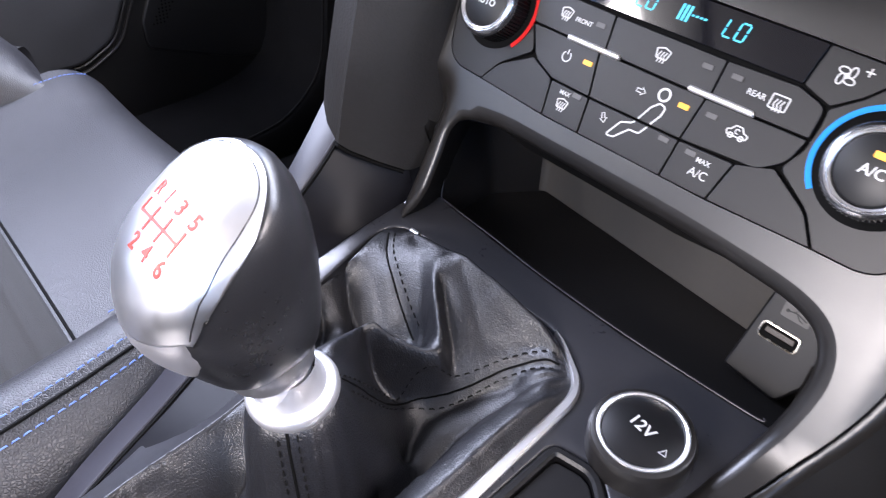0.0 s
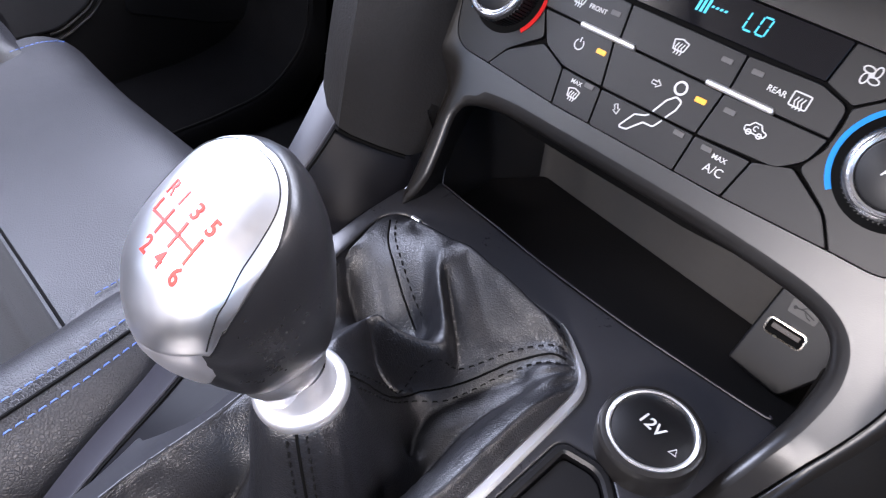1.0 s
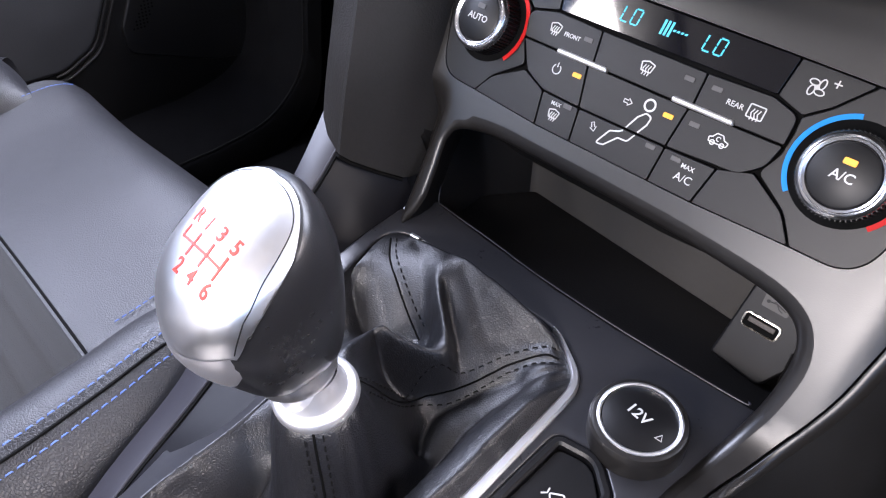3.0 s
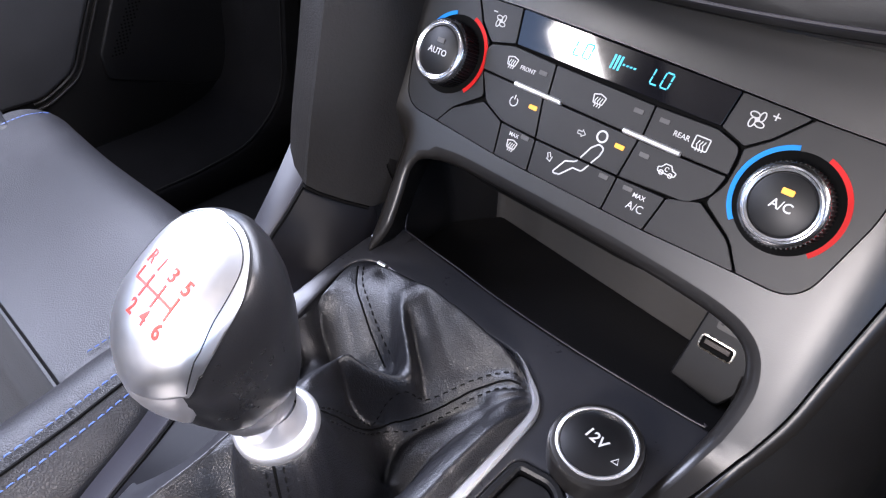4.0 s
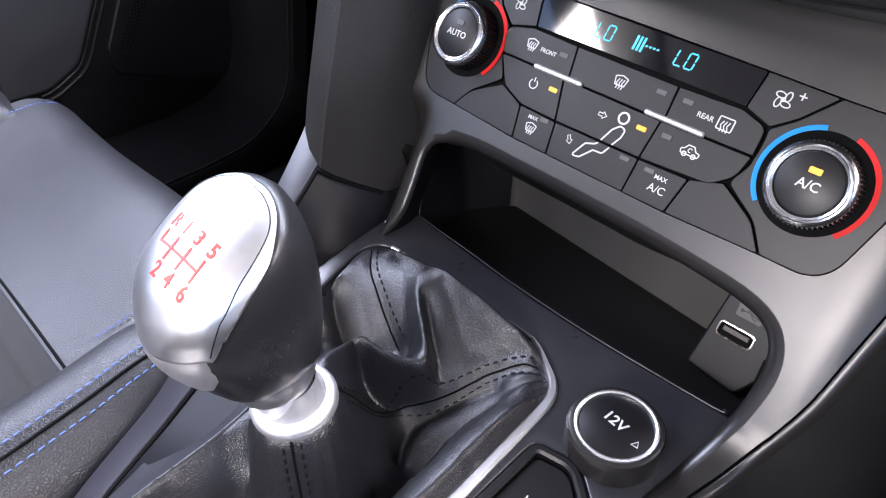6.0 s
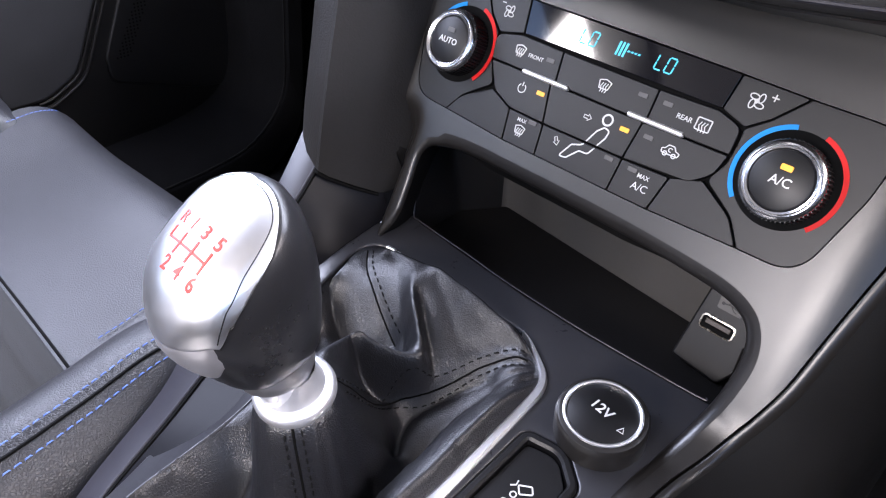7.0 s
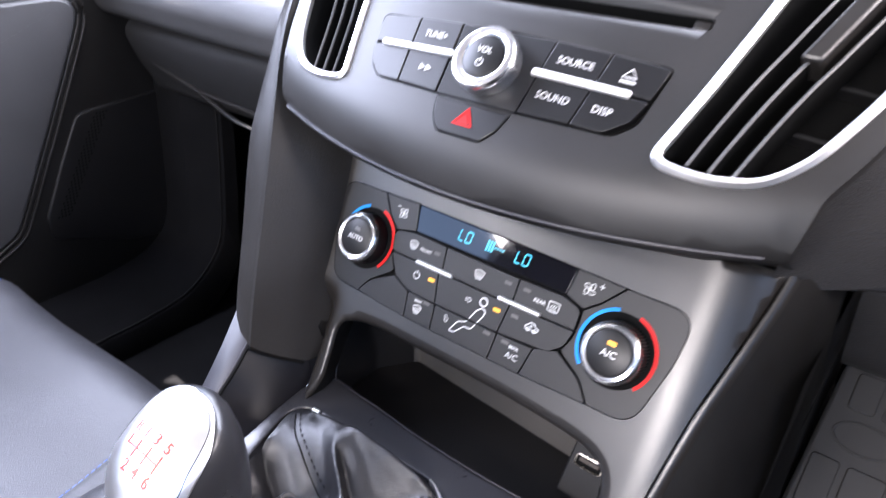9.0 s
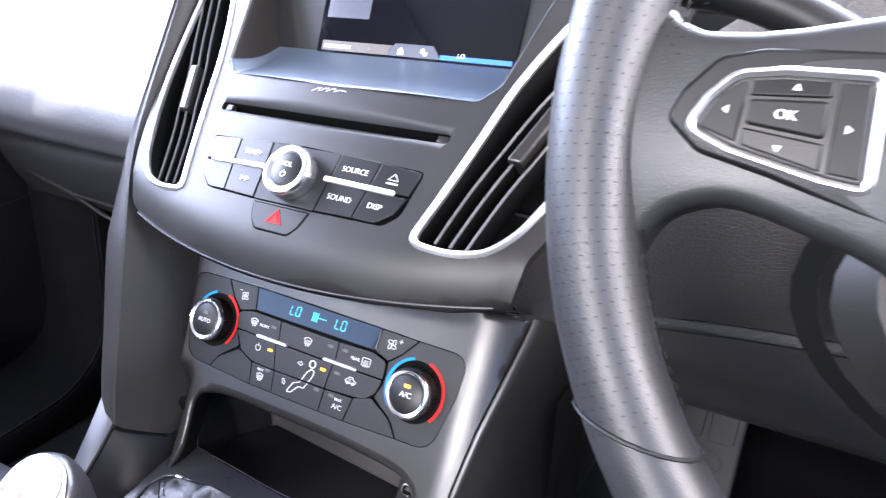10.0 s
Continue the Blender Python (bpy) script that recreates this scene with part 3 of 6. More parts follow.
POCKET = rounded([(40.5, -73, 5), (57, -69.5, 12), (69, -79, 6), (70, -126, 4), (40, -126, 4)], n=6)


part("console_top", sheet(TOP, [FRAME, POCKET], tray, 7, 8, roll=1.2), TRAY, console, "satin black console top")

# edge strip and side panel towards the driver's footwell
rings = []
for k, (x, u) in enumerate(outer):
    t = k / (len(outer) - 1)
    p = 1000 * bezel_face(x + 0.55, u, -0.2)
    q = p + Vector((3.4, 1.2, -0.6))
    far = p + Vector((17, 40, -6)).lerp(Vector((30, 8, -58)), min(1.6 * t, 1))
    low = Vector((far.x + 10, far.y + 6, 20))
    rings.append([v / 1000 for v in (p + Vector((0, 2, -5)), p + Vector((0.1, 0.2, -0.6)), p.lerp(q, 0.3) + Vector((0, -0.2, 0.2)), q, q + Vector((1.2, 1.2, -1.2)), q.lerp(far, 0.2) + Vector((2, -1, 0)), q.lerp(far, 0.5) + Vector((3, -2.5, 0)), q.lerp(far, 0.8) + Vector((1.5, -1.5, 0)), far, far.lerp(low, 0.5), low)])
rings.append([p + Vector((0, -0.18, -0.012)) for p in rings[-1]])
part("edge_strip", loft([r[:5] for r in rings], closed=False), SATIN, console, "narrow charcoal edge strip", sharp=70)
part("side_panel", loft([r[4:] for r in rings], closed=False), SIDE, console, "dark grained side panel facing the driver's footwell", sharp=70)

left = [((-113, -42, 394), (-90, -26, 377), (-136, -32, 402)), ((-109.5, -60, 381), (-88.5, -40, 363), (-126, -58, 383)), ((-108, -84, 362), (-83, -70, 354), (-122, -88, 355)),
        ((-88, -118, 346), (-59, -108, 348), (-112, -124, 335)), ((-77, -150, 336), (-51.5, -140, 342), (-97, -150, 327)), ((-67, -185, 328), (-53, -175, 335), (-82, -190, 320)), ((-44, -235, 326), (-34, -225, 330), (-60, -240, 312)), ((-30, -300, 320), (-20, -300, 324), (-48, -310, 300))]


def left_ring(r, a, o):
    r, a, o = Vector(r), Vector(a), Vector(o)
    return [p / 1000 for p in (a + Vector((3, 0, -8)), a, a.lerp(r, 0.5) + Vector((0, -0.6, -0.4)), r + Vector((0.8, 0, -0.3)), r + Vector((-0.4, 0, 0.2)), r.lerp(o, 0.5) + Vector((0, -0.8, 0.8)), o, Vector((o.x - 6, o.y + 4, o.z - 30)), Vector((o.x - 4, o.y + 4, 20)))]


cols = [ease([left_ring(*r)[k] for r in left], 5) for k in range(9)]
# facet belongs with the side trim, darkened in colour for the shade
part("inner_facet", loft([[c[i] for c in cols[:4]] for i in range(len(cols[0]))], closed=False), FACET, console, "satin facet below the padded upright, coloured dark for shade")
part("side_trim", loft([[c[i] for c in cols[3:]] for i in range(len(cols[0]))], closed=False), TRIM, console, "violet grey side trim beside the passenger seat")

part("trim_groove", tube([p + Vector((0.0004, 0, 0.0002)) for p in cols[3]], 0.0008, 6), SEAM, console)
part("trim_edge", tube([p + Vector((-0.0012, 0, 0.0003)) for p in cols[3]], 0.0009, 8), TRIM, console, "rounded edge of the side trim")

# padded upright on the passenger's side
pad = thing("knee_pad", (-0.11, 0.0, 0.38), "black grained padded upright beside the center stack", "trim pad")
OUTER = ease([Vector(p) for p in ((-123.5, -45.5, 401), (-125.5, -41, 416), (-131, -29, 445), (-142, -10, 487), (-146, 1, 505), (-150, 15, 526), (-154.5, 29, 547), (-159, 53, 578), (-166, 84, 617), (-174, 115, 655))], 3)
RIDGE = ease([Vector(p) for p in ((-107.5, -50.5, 391.5), (-108.5, -44, 417), (-113.5, -32, 445), (-123, -12, 488), (-130, -1, 507), (-140, 13, 527), (-147.5, 28, 548), (-154.5, 52, 578), (-162.5, 84, 617), (-170.5, 115, 655))], 3)
INNER = ease([Vector(p) for p in ((-88, -30, 378.5), (-92, -17, 412), (-95, -4, 440), (-103, 16, 484), (-117, 18, 500), (-131, 24, 520), (-139, 34, 541), (-149, 56, 573), (-158, 86, 612), (-165, 116, 650))], 3)
rings = []
for o, ridge, i in zip(OUTER, RIDGE, INNER):
    pts = [Vector((i.x + 4, i.y + 30, i.z)), i, i.lerp(ridge, 0.35) + Vector((0, -1.6, 0)), i.lerp(ridge, 0.75) + Vector((0, -2.0, 0)), ridge + Vector((1.4, -0.3, 0)), ridge + Vector((-1.2, 0.2, 0)), ridge.lerp(o, 0.5) + Vector((-0.8, -1.2, 0)), o, o + Vector((-2, 8, 0)), o + Vector((-3, 60, 0))]
    rings.append([p / 1000 for p in pts])
low = [p + Vector((0, 0.004, -0.002)) for p in rings[0]]
part("pad_face", loft([r[:6] for r in [low] + rings], closed=False), PAD, pad, "grained face towards the console")
part("pad_side", loft([r[5:] for r in [low] + rings], closed=False), PAD, pad, "grained outer side")
base = [rings[0][k] + Vector((0, 0.0006, 0.0006)) for k in range(1, 9)]
# black tube and sheet stand for the shade beneath the pad's lower edge
part("pad_shade", tube([p + Vector((0, -0.0003, -0.0010)) for p in rings[0][1:6]], 0.0009, 6), SEAM, pad, "black tube for the shade below the pad")
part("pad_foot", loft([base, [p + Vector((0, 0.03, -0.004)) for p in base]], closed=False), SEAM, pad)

# ---- climate controls ----
unit = thing("climate_control_unit", climate(0, -28), "black climate control panel with two dials and a lit display", "climate control")
part("backing", slab(inset(PANEL, 0.2), climate, -8, -2.2, 0.3), SEAM, unit)

GAP = 0.3


def face_piece(name, pts, mat=KEY, top=0.0, label="", parent=None, bevel=0.24, crown=0.0):
    pts = [(x, u, max(r, 1.0)) for x, u, r in pts]
    return part(name, slab(inset(rounded(pts, n=9 if name == "dial_plate" else 4), GAP), climate, -2.6, top, bevel, crown), mat, parent or unit, label)


wing_r = [(99.5, 25.2, 13), (97.5, 3, 40), (90, -27.2, 16), (69.5, -27.5, 1), (62.9, -18.7, 14), (50, -10.8, 3), (53.6, -3, 5), (54, 4, 4), (53.6, 9.6, 2), (60.5, 15.2, 8), (69.2, 25.3, 1)]
wing_l = [(-100.5, 26.8, 10), (-94, -2, 40), (-87, -26.3, 14), (-67.3, -27.1, 1), (-61.5, -18.8, 12), (-48.6, -9.6, 3), (-53.8, 0, 5), (-56.2, 7, 4), (-55.6, 10.8, 2), (-62.5, 17, 8), (-69.5, 27.3, 1)]


DIAL = {"left": (-72.0, 0.8), "right": (73.3, -0.8)}
for pts in (wing_l, wing_r):
    face_piece("dial_plate", pts, top=0.0, bevel=0.24)

face_piece("fan_down_button", [(-69.5, 27.3, 1), (-62.5, 17, 8), (-55.2, 10.9, 2), (-43.5, 13.7, 1), (-46.3, 27.6, 1)])
face_piece("fan_up_button", [(69.2, 25.3, 1), (60.5, 15.2, 8), (53.6, 9.8, 2), (44, 13, 1), (45.4, 26, 1)])
display = face_piece("display", [(-43.5, 13.7, 1), (44, 13, 1), (45.4, 26, 1), (-46.3, 27.6, 1)], PIANO, -0.1, "glossy black display with cyan figures", bevel=0.2)
face_piece("front_defrost_button", [(-56.3, 10.4, 4), (-43, 13.3, 4), (-22.2, 12.6, 0.5), (-20.3, -0.3, 0.5), (-53.7, 0.2, 1)], top=0.9)
face_piece("windscreen_button", [(-22.2, 12.6, 0.5), (20.9, 12.0, 0.5), (21.1, -0.7, 0.5), (-20.3, -0.3, 0.5)], top=0.9)
face_piece("rear_defrost_button", [(20.9, 12.0, 0.5), (43.8, 12.5, 4), (53.4, 9.6, 4), (53.7, -0.3, 1), (21.1, -0.7, 0.5)], top=0.9)
face_piece("power_button", [(-53.7, 0.2, 1), (-22.2, -0.3, 0.5), (-18.3, -16, 0.5), (-36, -15.6, 6), (-46.5, -11.3, 8)], top=0.9)
face_piece("face_vent_button", [(-22.2, -0.3, 0.5), (20.3, -0.7, 0.5), (18.8, -15.6, 0.5), (-18.3, -16, 0.5)], top=0.9)
face_piece("recirculation_button", [(20.3, -0.7, 0.5), (53.7, -0.3, 1), (51.8, -8.6, 8), (45, -14, 8), (18.8, -15.6, 0.5)], top=0.9)
face_piece("blank_panel", [(-47.5, -11, 2), (-36, -15.6, 2), (-33.6, -28.8, 0.5), (-67.3, -27.1, 1), (-61.5, -18.8, 12)], top=0.5)
face_piece("max_defrost_button", [(-36, -15.6, 0.5), (-18.3, -16, 0.5), (-16.5, -28.9, 0.5), (-33.6, -28.8, 0.5)], top=0.5)
face_piece("foot_vent_button", [(-18.3, -16, 0.5), (18.8, -15.6, 0.5), (18.2, -28.9, 0.5), (-16.5, -28.9, 0.5)], top=0.5)
face_piece("max_cooling_button", [(18.8, -15.6, 0.5), (38.2, -14.9, 0.5), (35.5, -28.8, 0.5), (18.2, -28.9, 0.5)], top=0.5)
face_piece("blank_panel", [(38.2, -14.9, 2), (49.4, -11.2, 2), (62.9, -18.7, 12), (69.5, -27.5, 1), (35.5, -28.8, 0.5)], top=0.5)

for x0, x1 in ((-36.5, -13.5), (13.5, 36.5)):
    part("slider_bar", slab(rounded([(x0, -0.9), (x1, -0.9), (x1 - 0.3, 1.1), (x0, 1.1)], 0.9), climate, 0.2, 2.2, 0.7), SLIDER, unit, "pale silver bar")


def dial(cx, cy, text, lit):
    d = thing("climate_dial", climate(cx, cy), "round climate dial with a silver ring", "dial", "climate dials")
    kx, ky = (cx + 0.9, cy - 0.5) if lit else (cx + 0.7, cy - 0.3)
    m = axes(climate, kx, ky)
    # flat black disc on the plate stands for the shade round the knob
    part("well", lathe([(0, 0.12), (16.2, 0.12), (16.4, 0.0)], axes(climate, cx, cy), 48), SEAM, d)
    bm = lathe([(12.9, -4), (12.7, 8.2), (12.3, 8.8)], m, 60)
    part("grip", bm, DARK, d)
    bm = bmesh.new()
    for i in range(60):
        a = 360 * i / 60
        c, s = math.cos(radians(a)), math.sin(radians(a))
        w = 0.28
        ring = []
        for h in (-2, 8.2):
            ring.append([bm.verts.new(m @ (Vector((r * c - t * s, r * s + t * c, h)) / 1000)) for r, t in ((12.6, -w), (13.4, -w * 0.6), (13.4, w * 0.6), (12.6, w))])
        bridge(bm, ring[0], ring[1])
        bm.faces.new(ring[1])
    part("ribs", bm, DARK, d)
    part("ring", lathe([(12.9, 8.0), (12.9, 9.6), (12.5, 10.3), (11.7, 10.7), (11.2, 10.4), (10.8, 10.7), (10.1, 10.4), (9.7, 9.6)], m, 60), RINGS, d, "bright silver ring")
    part("cap", lathe([(9.8, 9.2), (9.6, 10.0), (9.0, 10.3), (0, 10.6)], m, 48), KEY, d)
    face = lambda x, u, h=0.0: climate(kx + x, ky + u, 10.5 + h)
    part("lettering", letters(text, 2.9 if len(text) < 4 else 2.5, face, 0, -0.5, 0.1, bold=0.01), PRINT, d)
    part("lamp", slab(rounded([(-1.9, 3.1), (1.9, 3.1), (1.9, 5.0), (-1.9, 5.0)], 0.5), face, -0.1, 0.35, 0.1), AMBER if lit else GREY_PRINT, d)
    for a0, a1, mat, name in ((104 if lit else 107, 222, BLUE, "blue_scale"), (-44, 73, RED, "red_scale")):
        part(name, band(circle(cx, cy, 17.2, 48, a0, a1), 1.6, climate, -0.4, 0.3), mat, d)


dial(*DIAL["left"], "AUTO", False)
dial(*DIAL["right"], "A/C", True)


def lamp(x, u, lit, h=0.9):
    part("lamp", slab(rounded([(x - 1.9, u - 0.85), (x + 1.9, u - 0.85), (x + 1.9, u + 0.85), (x - 1.9, u + 0.85)], 0.4), climate, h - 0.3, h + 0.3, 0.1), AMBER if lit else GREY_PRINT, unit)


for x, u, lit, h in ((-24.5, -5.6, True, 0.9), (15, -5.8, True, 0.9), (-26.2, 7.6, False, 0.9), (16, 8, False, 0.9), (26.2, 8.2, False, 0.9), (24.8, -5, False, 0.9), (-22.8, -17.4, False, 0.5), (14, -17.6, False, 0.5), (24.4, -17.8, False, 0.5)):
    lamp(x, u, lit, h)

H1, H2 = 1.02, 0.58


def fan(cx, cy, r, h):
    bm = bmesh.new()
    for k in range(4):
        a = radians(45 + 90 * k)
        ox, oy, tilt = cx + 0.58 * r * math.cos(a), cy + 0.58 * r * math.sin(a), a + 0.7
        loop = [(ox + 0.52 * r * math.cos(q) * math.cos(tilt) - 0.30 * r * math.sin(q) * math.sin(tilt), oy + 0.52 * r * math.cos(q) * math.sin(tilt) + 0.30 * r * math.sin(q) * math.cos(tilt)) for q in [2 * math.pi * i / 14 for i in range(14)]]
        add_band(bm, loop, 0.40, climate, h - 0.1, h + 0.1, True)
    add_slab(bm, circle(cx, cy, 0.5, 8), climate, h - 0.1, h + 0.1, 0)
    return bm


def screen_sign(cx, cy, w, h, rear=False):
    """A windscreen with three wavy warm-air lines."""
    if rear:
        shape = rounded([(cx - w, cy - 0.8 * w), (cx + w, cy - 0.8 * w), (cx + w, cy + 0.8 * w), (cx - w, cy + 0.8 * w)], 0.5)
    else:
        shape = rounded([(cx - 0.72 * w, cy - 0.55 * w), (cx + 0.72 * w, cy - 0.55 * w), (cx + w, cy + 0.55 * w), (cx, cy + 0.85 * w), (cx - w, cy + 0.55 * w)], 0.3)
    bm = band(shape, 0.42, climate, h - 0.1, h + 0.1, True)
    for k in (-1, 0, 1):
        x = cx + 0.42 * w * k
        add_band(bm, [(x + 0.12 * w * math.sin(t * 1.6), cy - 1.05 * w + 0.28 * w * t) for t in range(6)], 0.34, climate, h - 0.1, h + 0.12)
    return bm


def arrow(cx, cy, turn, s, h):
    c, n = math.cos(radians(turn)), math.sin(radians(turn))
    pts = [(-1, -0.35), (0.1, -0.35), (0.1, -0.8), (1.1, 0), (0.1, 0.8), (0.1, 0.35), (-1, 0.35)]
    return band([(cx + s * (c * x - n * y), cy + s * (n * x + c * y)) for x, y in pts], 0.38, climate, h - 0.1, h + 0.1, True)


part("fan_sign", fan(-54.5, 20, 2.7, 0.05), PRINT, unit)
part("minus_sign", band([(-59.6, 22.8), (-57.6, 22.8)], 0.4, climate, -0.1, 0.12), PRINT, unit)
bm = fan(53.4, 19.2, 3.0, 0.05)
add_band(bm, [(57.3, 21.9), (59.7, 21.9)], 0.42, climate, -0.1, 0.12)
add_band(bm, [(58.5, 20.7), (58.5, 23.1)], 0.42, climate, -0.1, 0.13)
part("fan_sign", bm, PRINT, unit)
part("screen_sign", screen_sign(-41.4, 7.2, 2.5, H1), PRINT, unit)
part("lettering", letters("FRONT", 1.6, climate, -33.2, 6.5, H1, bold=0.01), PRINT, unit)
part("screen_sign", screen_sign(0, 6.3, 2.6, H1), PRINT, unit)
part("lettering", letters("REAR", 1.8, climate, 33.8, 5.7, H1, bold=0.01), PRINT, unit)
part("screen_sign", screen_sign(41, 5.9, 2.6, H1, True), PRINT, unit)
part("power_sign", add_band(band(circle(-33.8, -6.4, 1.8, 20, 125, 415), 0.4, climate, H1 - 0.1, H1 + 0.1), [(-33.8, -5.6), (-33.8, -3.8)], 0.4, climate, H1 - 0.1, H1 + 0.1), PRINT, unit)
part("lettering", letters("MAX", 1.5, climate, -28, -18.3, H2, bold=0.01), PRINT, unit)
part("screen_sign", screen_sign(-27.4, -22.2, 2.4, H2), PRINT, unit)
part("lettering", letters("MAX", 1.6, climate, 29.4, -18.8, H2, bold=0.01), PRINT, unit)
part("lettering", letters("A/C", 2.8, climate, 29.6, -22.8, H2, bold=0.0), PRINT, unit)
bm = band(circle(7.3, -5.0, 2.0, 20), 0.7, climate, H1 - 0.1, H1 + 0.1, True)
add_band(bm, rounded([(2.6, -15.2, 0), (5.0, -10.2, 1.2), (7.4, -7.9, 1.4), (9.9, -8.6, 1.2), (9.4, -11.6, 1.2), (7.4, -15.2, 0)], n=4), 0.55, climate, H1 - 0.1, H1 + 0.1)
part("sitting_figure_sign", bm, PRINT, unit)
bm = band(rounded([(6.7, -16.5, 0.1), (5.0, -19.5, 1.5), (1.2, -19.7, 1), (-2.9, -24.1, 1), (-6.3, -24.7, 1), (-2.8, -18.6, 1), (0.7, -17.4, 1), (1.9, -16.5, 0.1)], 0.5), 0.55, climate, H2 - 0.1, H2 + 0.1)
part("sitting_figure_sign", bm, PRINT, unit)
part("arrow_sign", arrow(-1, -6.8, 0, 1.6, H1), PRINT, unit)
part("arrow_sign", arrow(-9.6, -19.8, -60, 1.6, H2), PRINT, unit)
bm = band(rounded([(31.4, -7.8), (37.6, -7.8), (38, -6.4), (36.4, -6.0), (35.4, -4.6), (33.2, -4.6), (32.2, -6.0), (31.0, -6.4)], 0.5), 0.38, climate, H1 - 0.1, H1 + 0.1, True)
for x in (32.8, 36.2):
    add_band(bm, circle(x, -7.8, 0.75, 12), 0.36, climate, H1 - 0.1, H1 + 0.13, True)
add_band(bm, circle(34.4, -6.2, 0.7, 10, 30, 300), 0.3, climate, H1 - 0.1, H1 + 0.1)
part("recirculation_sign", bm, PRINT, unit)

# figures on the display
HD = -0.06


def segments(text, cx, cy, w, h):
    bm = bmesh.new()
    lines = {"L": [((0, 1), (0, 0)), ((0, 0), (1, 0))], "O": [((0, 0), (1, 0)), ((1, 0), (1, 1)), ((1, 1), (0, 1)), ((0, 1), (0, 0))]}
    for i, ch in enumerate(text):
        x0 = cx + (i - len(text) / 2) * w * 1.4
        for (a, b), (c, d) in lines[ch]:
            p, q = Vector((x0 + a * w + 0.1 * b * h, cy + (b - 0.5) * h)), Vector((x0 + c * w + 0.1 * d * h, cy + (d - 0.5) * h))
            n = 2 if abs(q.y - p.y) > 0.1 else 1
            for k in range(n):
                s, e = p.lerp(q, (k + 0.08) / n), p.lerp(q, (k + 0.92) / n)
                add_band(bm, [s, e], 0.55, climate, HD, HD + 0.08)
    return bm


part("temperature_figure", segments("LO", -14.3, 20.6, 2.9, 5.4), CYAN, display, "cyan temperature figures")
part("temperature_figure", segments("LO", 18.6, 20.6, 2.9, 5.4), CYAN, display, "cyan temperature figures")
bm = bmesh.new()
for k in range(7):
    tall = 5.2 if k < 3 else 0.7
    add_slab(bm, [(-2.2 + 1.5 * k, 20.6 - tall / 2), (-1.3 + 1.5 * k, 20.6 - tall / 2), (-1.0 + 1.5 * k, 20.6 + tall / 2), (-1.9 + 1.5 * k, 20.6 + tall / 2)], climate, HD, HD + 0.08, 0)
part("fan_speed_bar", bm, CYAN, display, "cyan fan speed bars")

# ---- gear lever ----
from mathutils.bvhtree import BVHTree

KNOB = Vector((-9.6, -146.0, 441.5))
LEAN_BACK = radians(11)
PROFILE = [(-31, 0.60), (-28, 0.68), (-22, 0.77), (-14, 0.865), (-5, 0.955), (3, 1.0), (9, 0.985), (14, 0.93), (17.5, 0.85), (20, 0.72), (21.8, 0.55), (22.8, 0.35), (23.2, 0.15), (23.3, 0.0)]


def knob_width(z):
    for (z0, r0), (z1, r1) in zip(PROFILE, PROFILE[1:]):
        if z <= z1:
            return r0 + (r1 - r0) * max(z - z0, 0) / (z1 - z0)
    return 0.0


def knob_place(x, y, z):
    """Knob space in millimetres: the lever leans back, and the face of the knob leans further."""
    s = min(max((z + 28) / 46, 0), 1)
    z = z + 0.34 * y * s * s * (3 - 2 * s)
    c, n = math.cos(LEAN_BACK), math.sin(LEAN_BACK)
    x, y, z = 0.935 * x, 0.95 * y, 0.97 * z
    return (KNOB + Vector((x, c * y - n * z, n * y + c * z))) / 1000


def knob_point(angle, z, grow=0.0):
    r = knob_width(z)
    c, s = math.cos(angle), math.sin(angle)
    a = 23.0 * (1 + 0.04 * math.cos(4 * angle) * -1) * (1 + 0.05 * s)
    return knob_place((a * r + grow) * c, (25.0 * r + grow) * s, z)


lever = thing("gear_lever", (-0.008, -0.135, 0.372), "gear lever with an aluminium and black leather knob", "gear lever")
angles = [2 * math.pi * i / 128 for i in range(128)]
levels = [-31, -30, -28, -25, -22, -18, -14, -9, -5, -1, 3, 6, 9, 11.5, 14, 16, 17.5, 19, 20, 21]
part("knob", loft([[knob_point(a, z, -0.5 if z == -31 else 0) for a in angles] for z in levels]), KNOB_LEATHER, lever, "black leather gear knob")


def cap_edge(angle):
    """Where the aluminium ends: high along the sides, lower over the badge plate at the back."""
    back = math.degrees(abs(((angle - 1.5 * math.pi + math.pi) % (2 * math.pi)) - math.pi))
    spread = [back + 2.5 * k for k in range(-4, 5)] if back > 62 else [back]
    return float(np.mean(np.interp(spread, (0, 46, 51, 54.5, 62, 82, 103, 113, 126, 154, 180), (8.6, 8.2, 6.8, 8.4, 11.7, 14.9, 16.6, 17.8, 18.8, 19.3, 20.2))))


def groove_line(back):
    """The fine line inside the edge of the cap."""
    spread = [back + 2.5 * k for k in range(-4, 5)] if back > 66 else [back]
    return float(np.mean(np.interp(spread, (50, 55, 62, 78, 103, 113, 133, 180), (8.6, 12.3, 15.5, 18.5, 19.6, 19.9, 20.1, 20.9))))


rows = []
for f, grow in ((0, -0.5), (0, 0.1), (0.02, 0.5), (0.06, 0.7), (0.12, 0.7), (0.2, 0.7), (0.3, 0.7), (0.4, 0.7), (0.5, 0.7), (0.6, 0.7), (0.7, 0.7), (0.78, 0.7), (0.86, 0.7), (0.92, 0.7), (0.96, 0.7), (0.985, 0.5)):
    rows.append([knob_point(a, cap_edge(a) + (23.25 - cap_edge(a)) * f, grow) for a in angles])
bm = loft(rows, cap=False)
bm.verts.ensure_lookup_table()
last = [bm.verts[15 * 128 + i] for i in range(128)]
top = bm.verts.new(knob_place(0, 0, 23.4) + Vector((0, 0, 0.0004)))
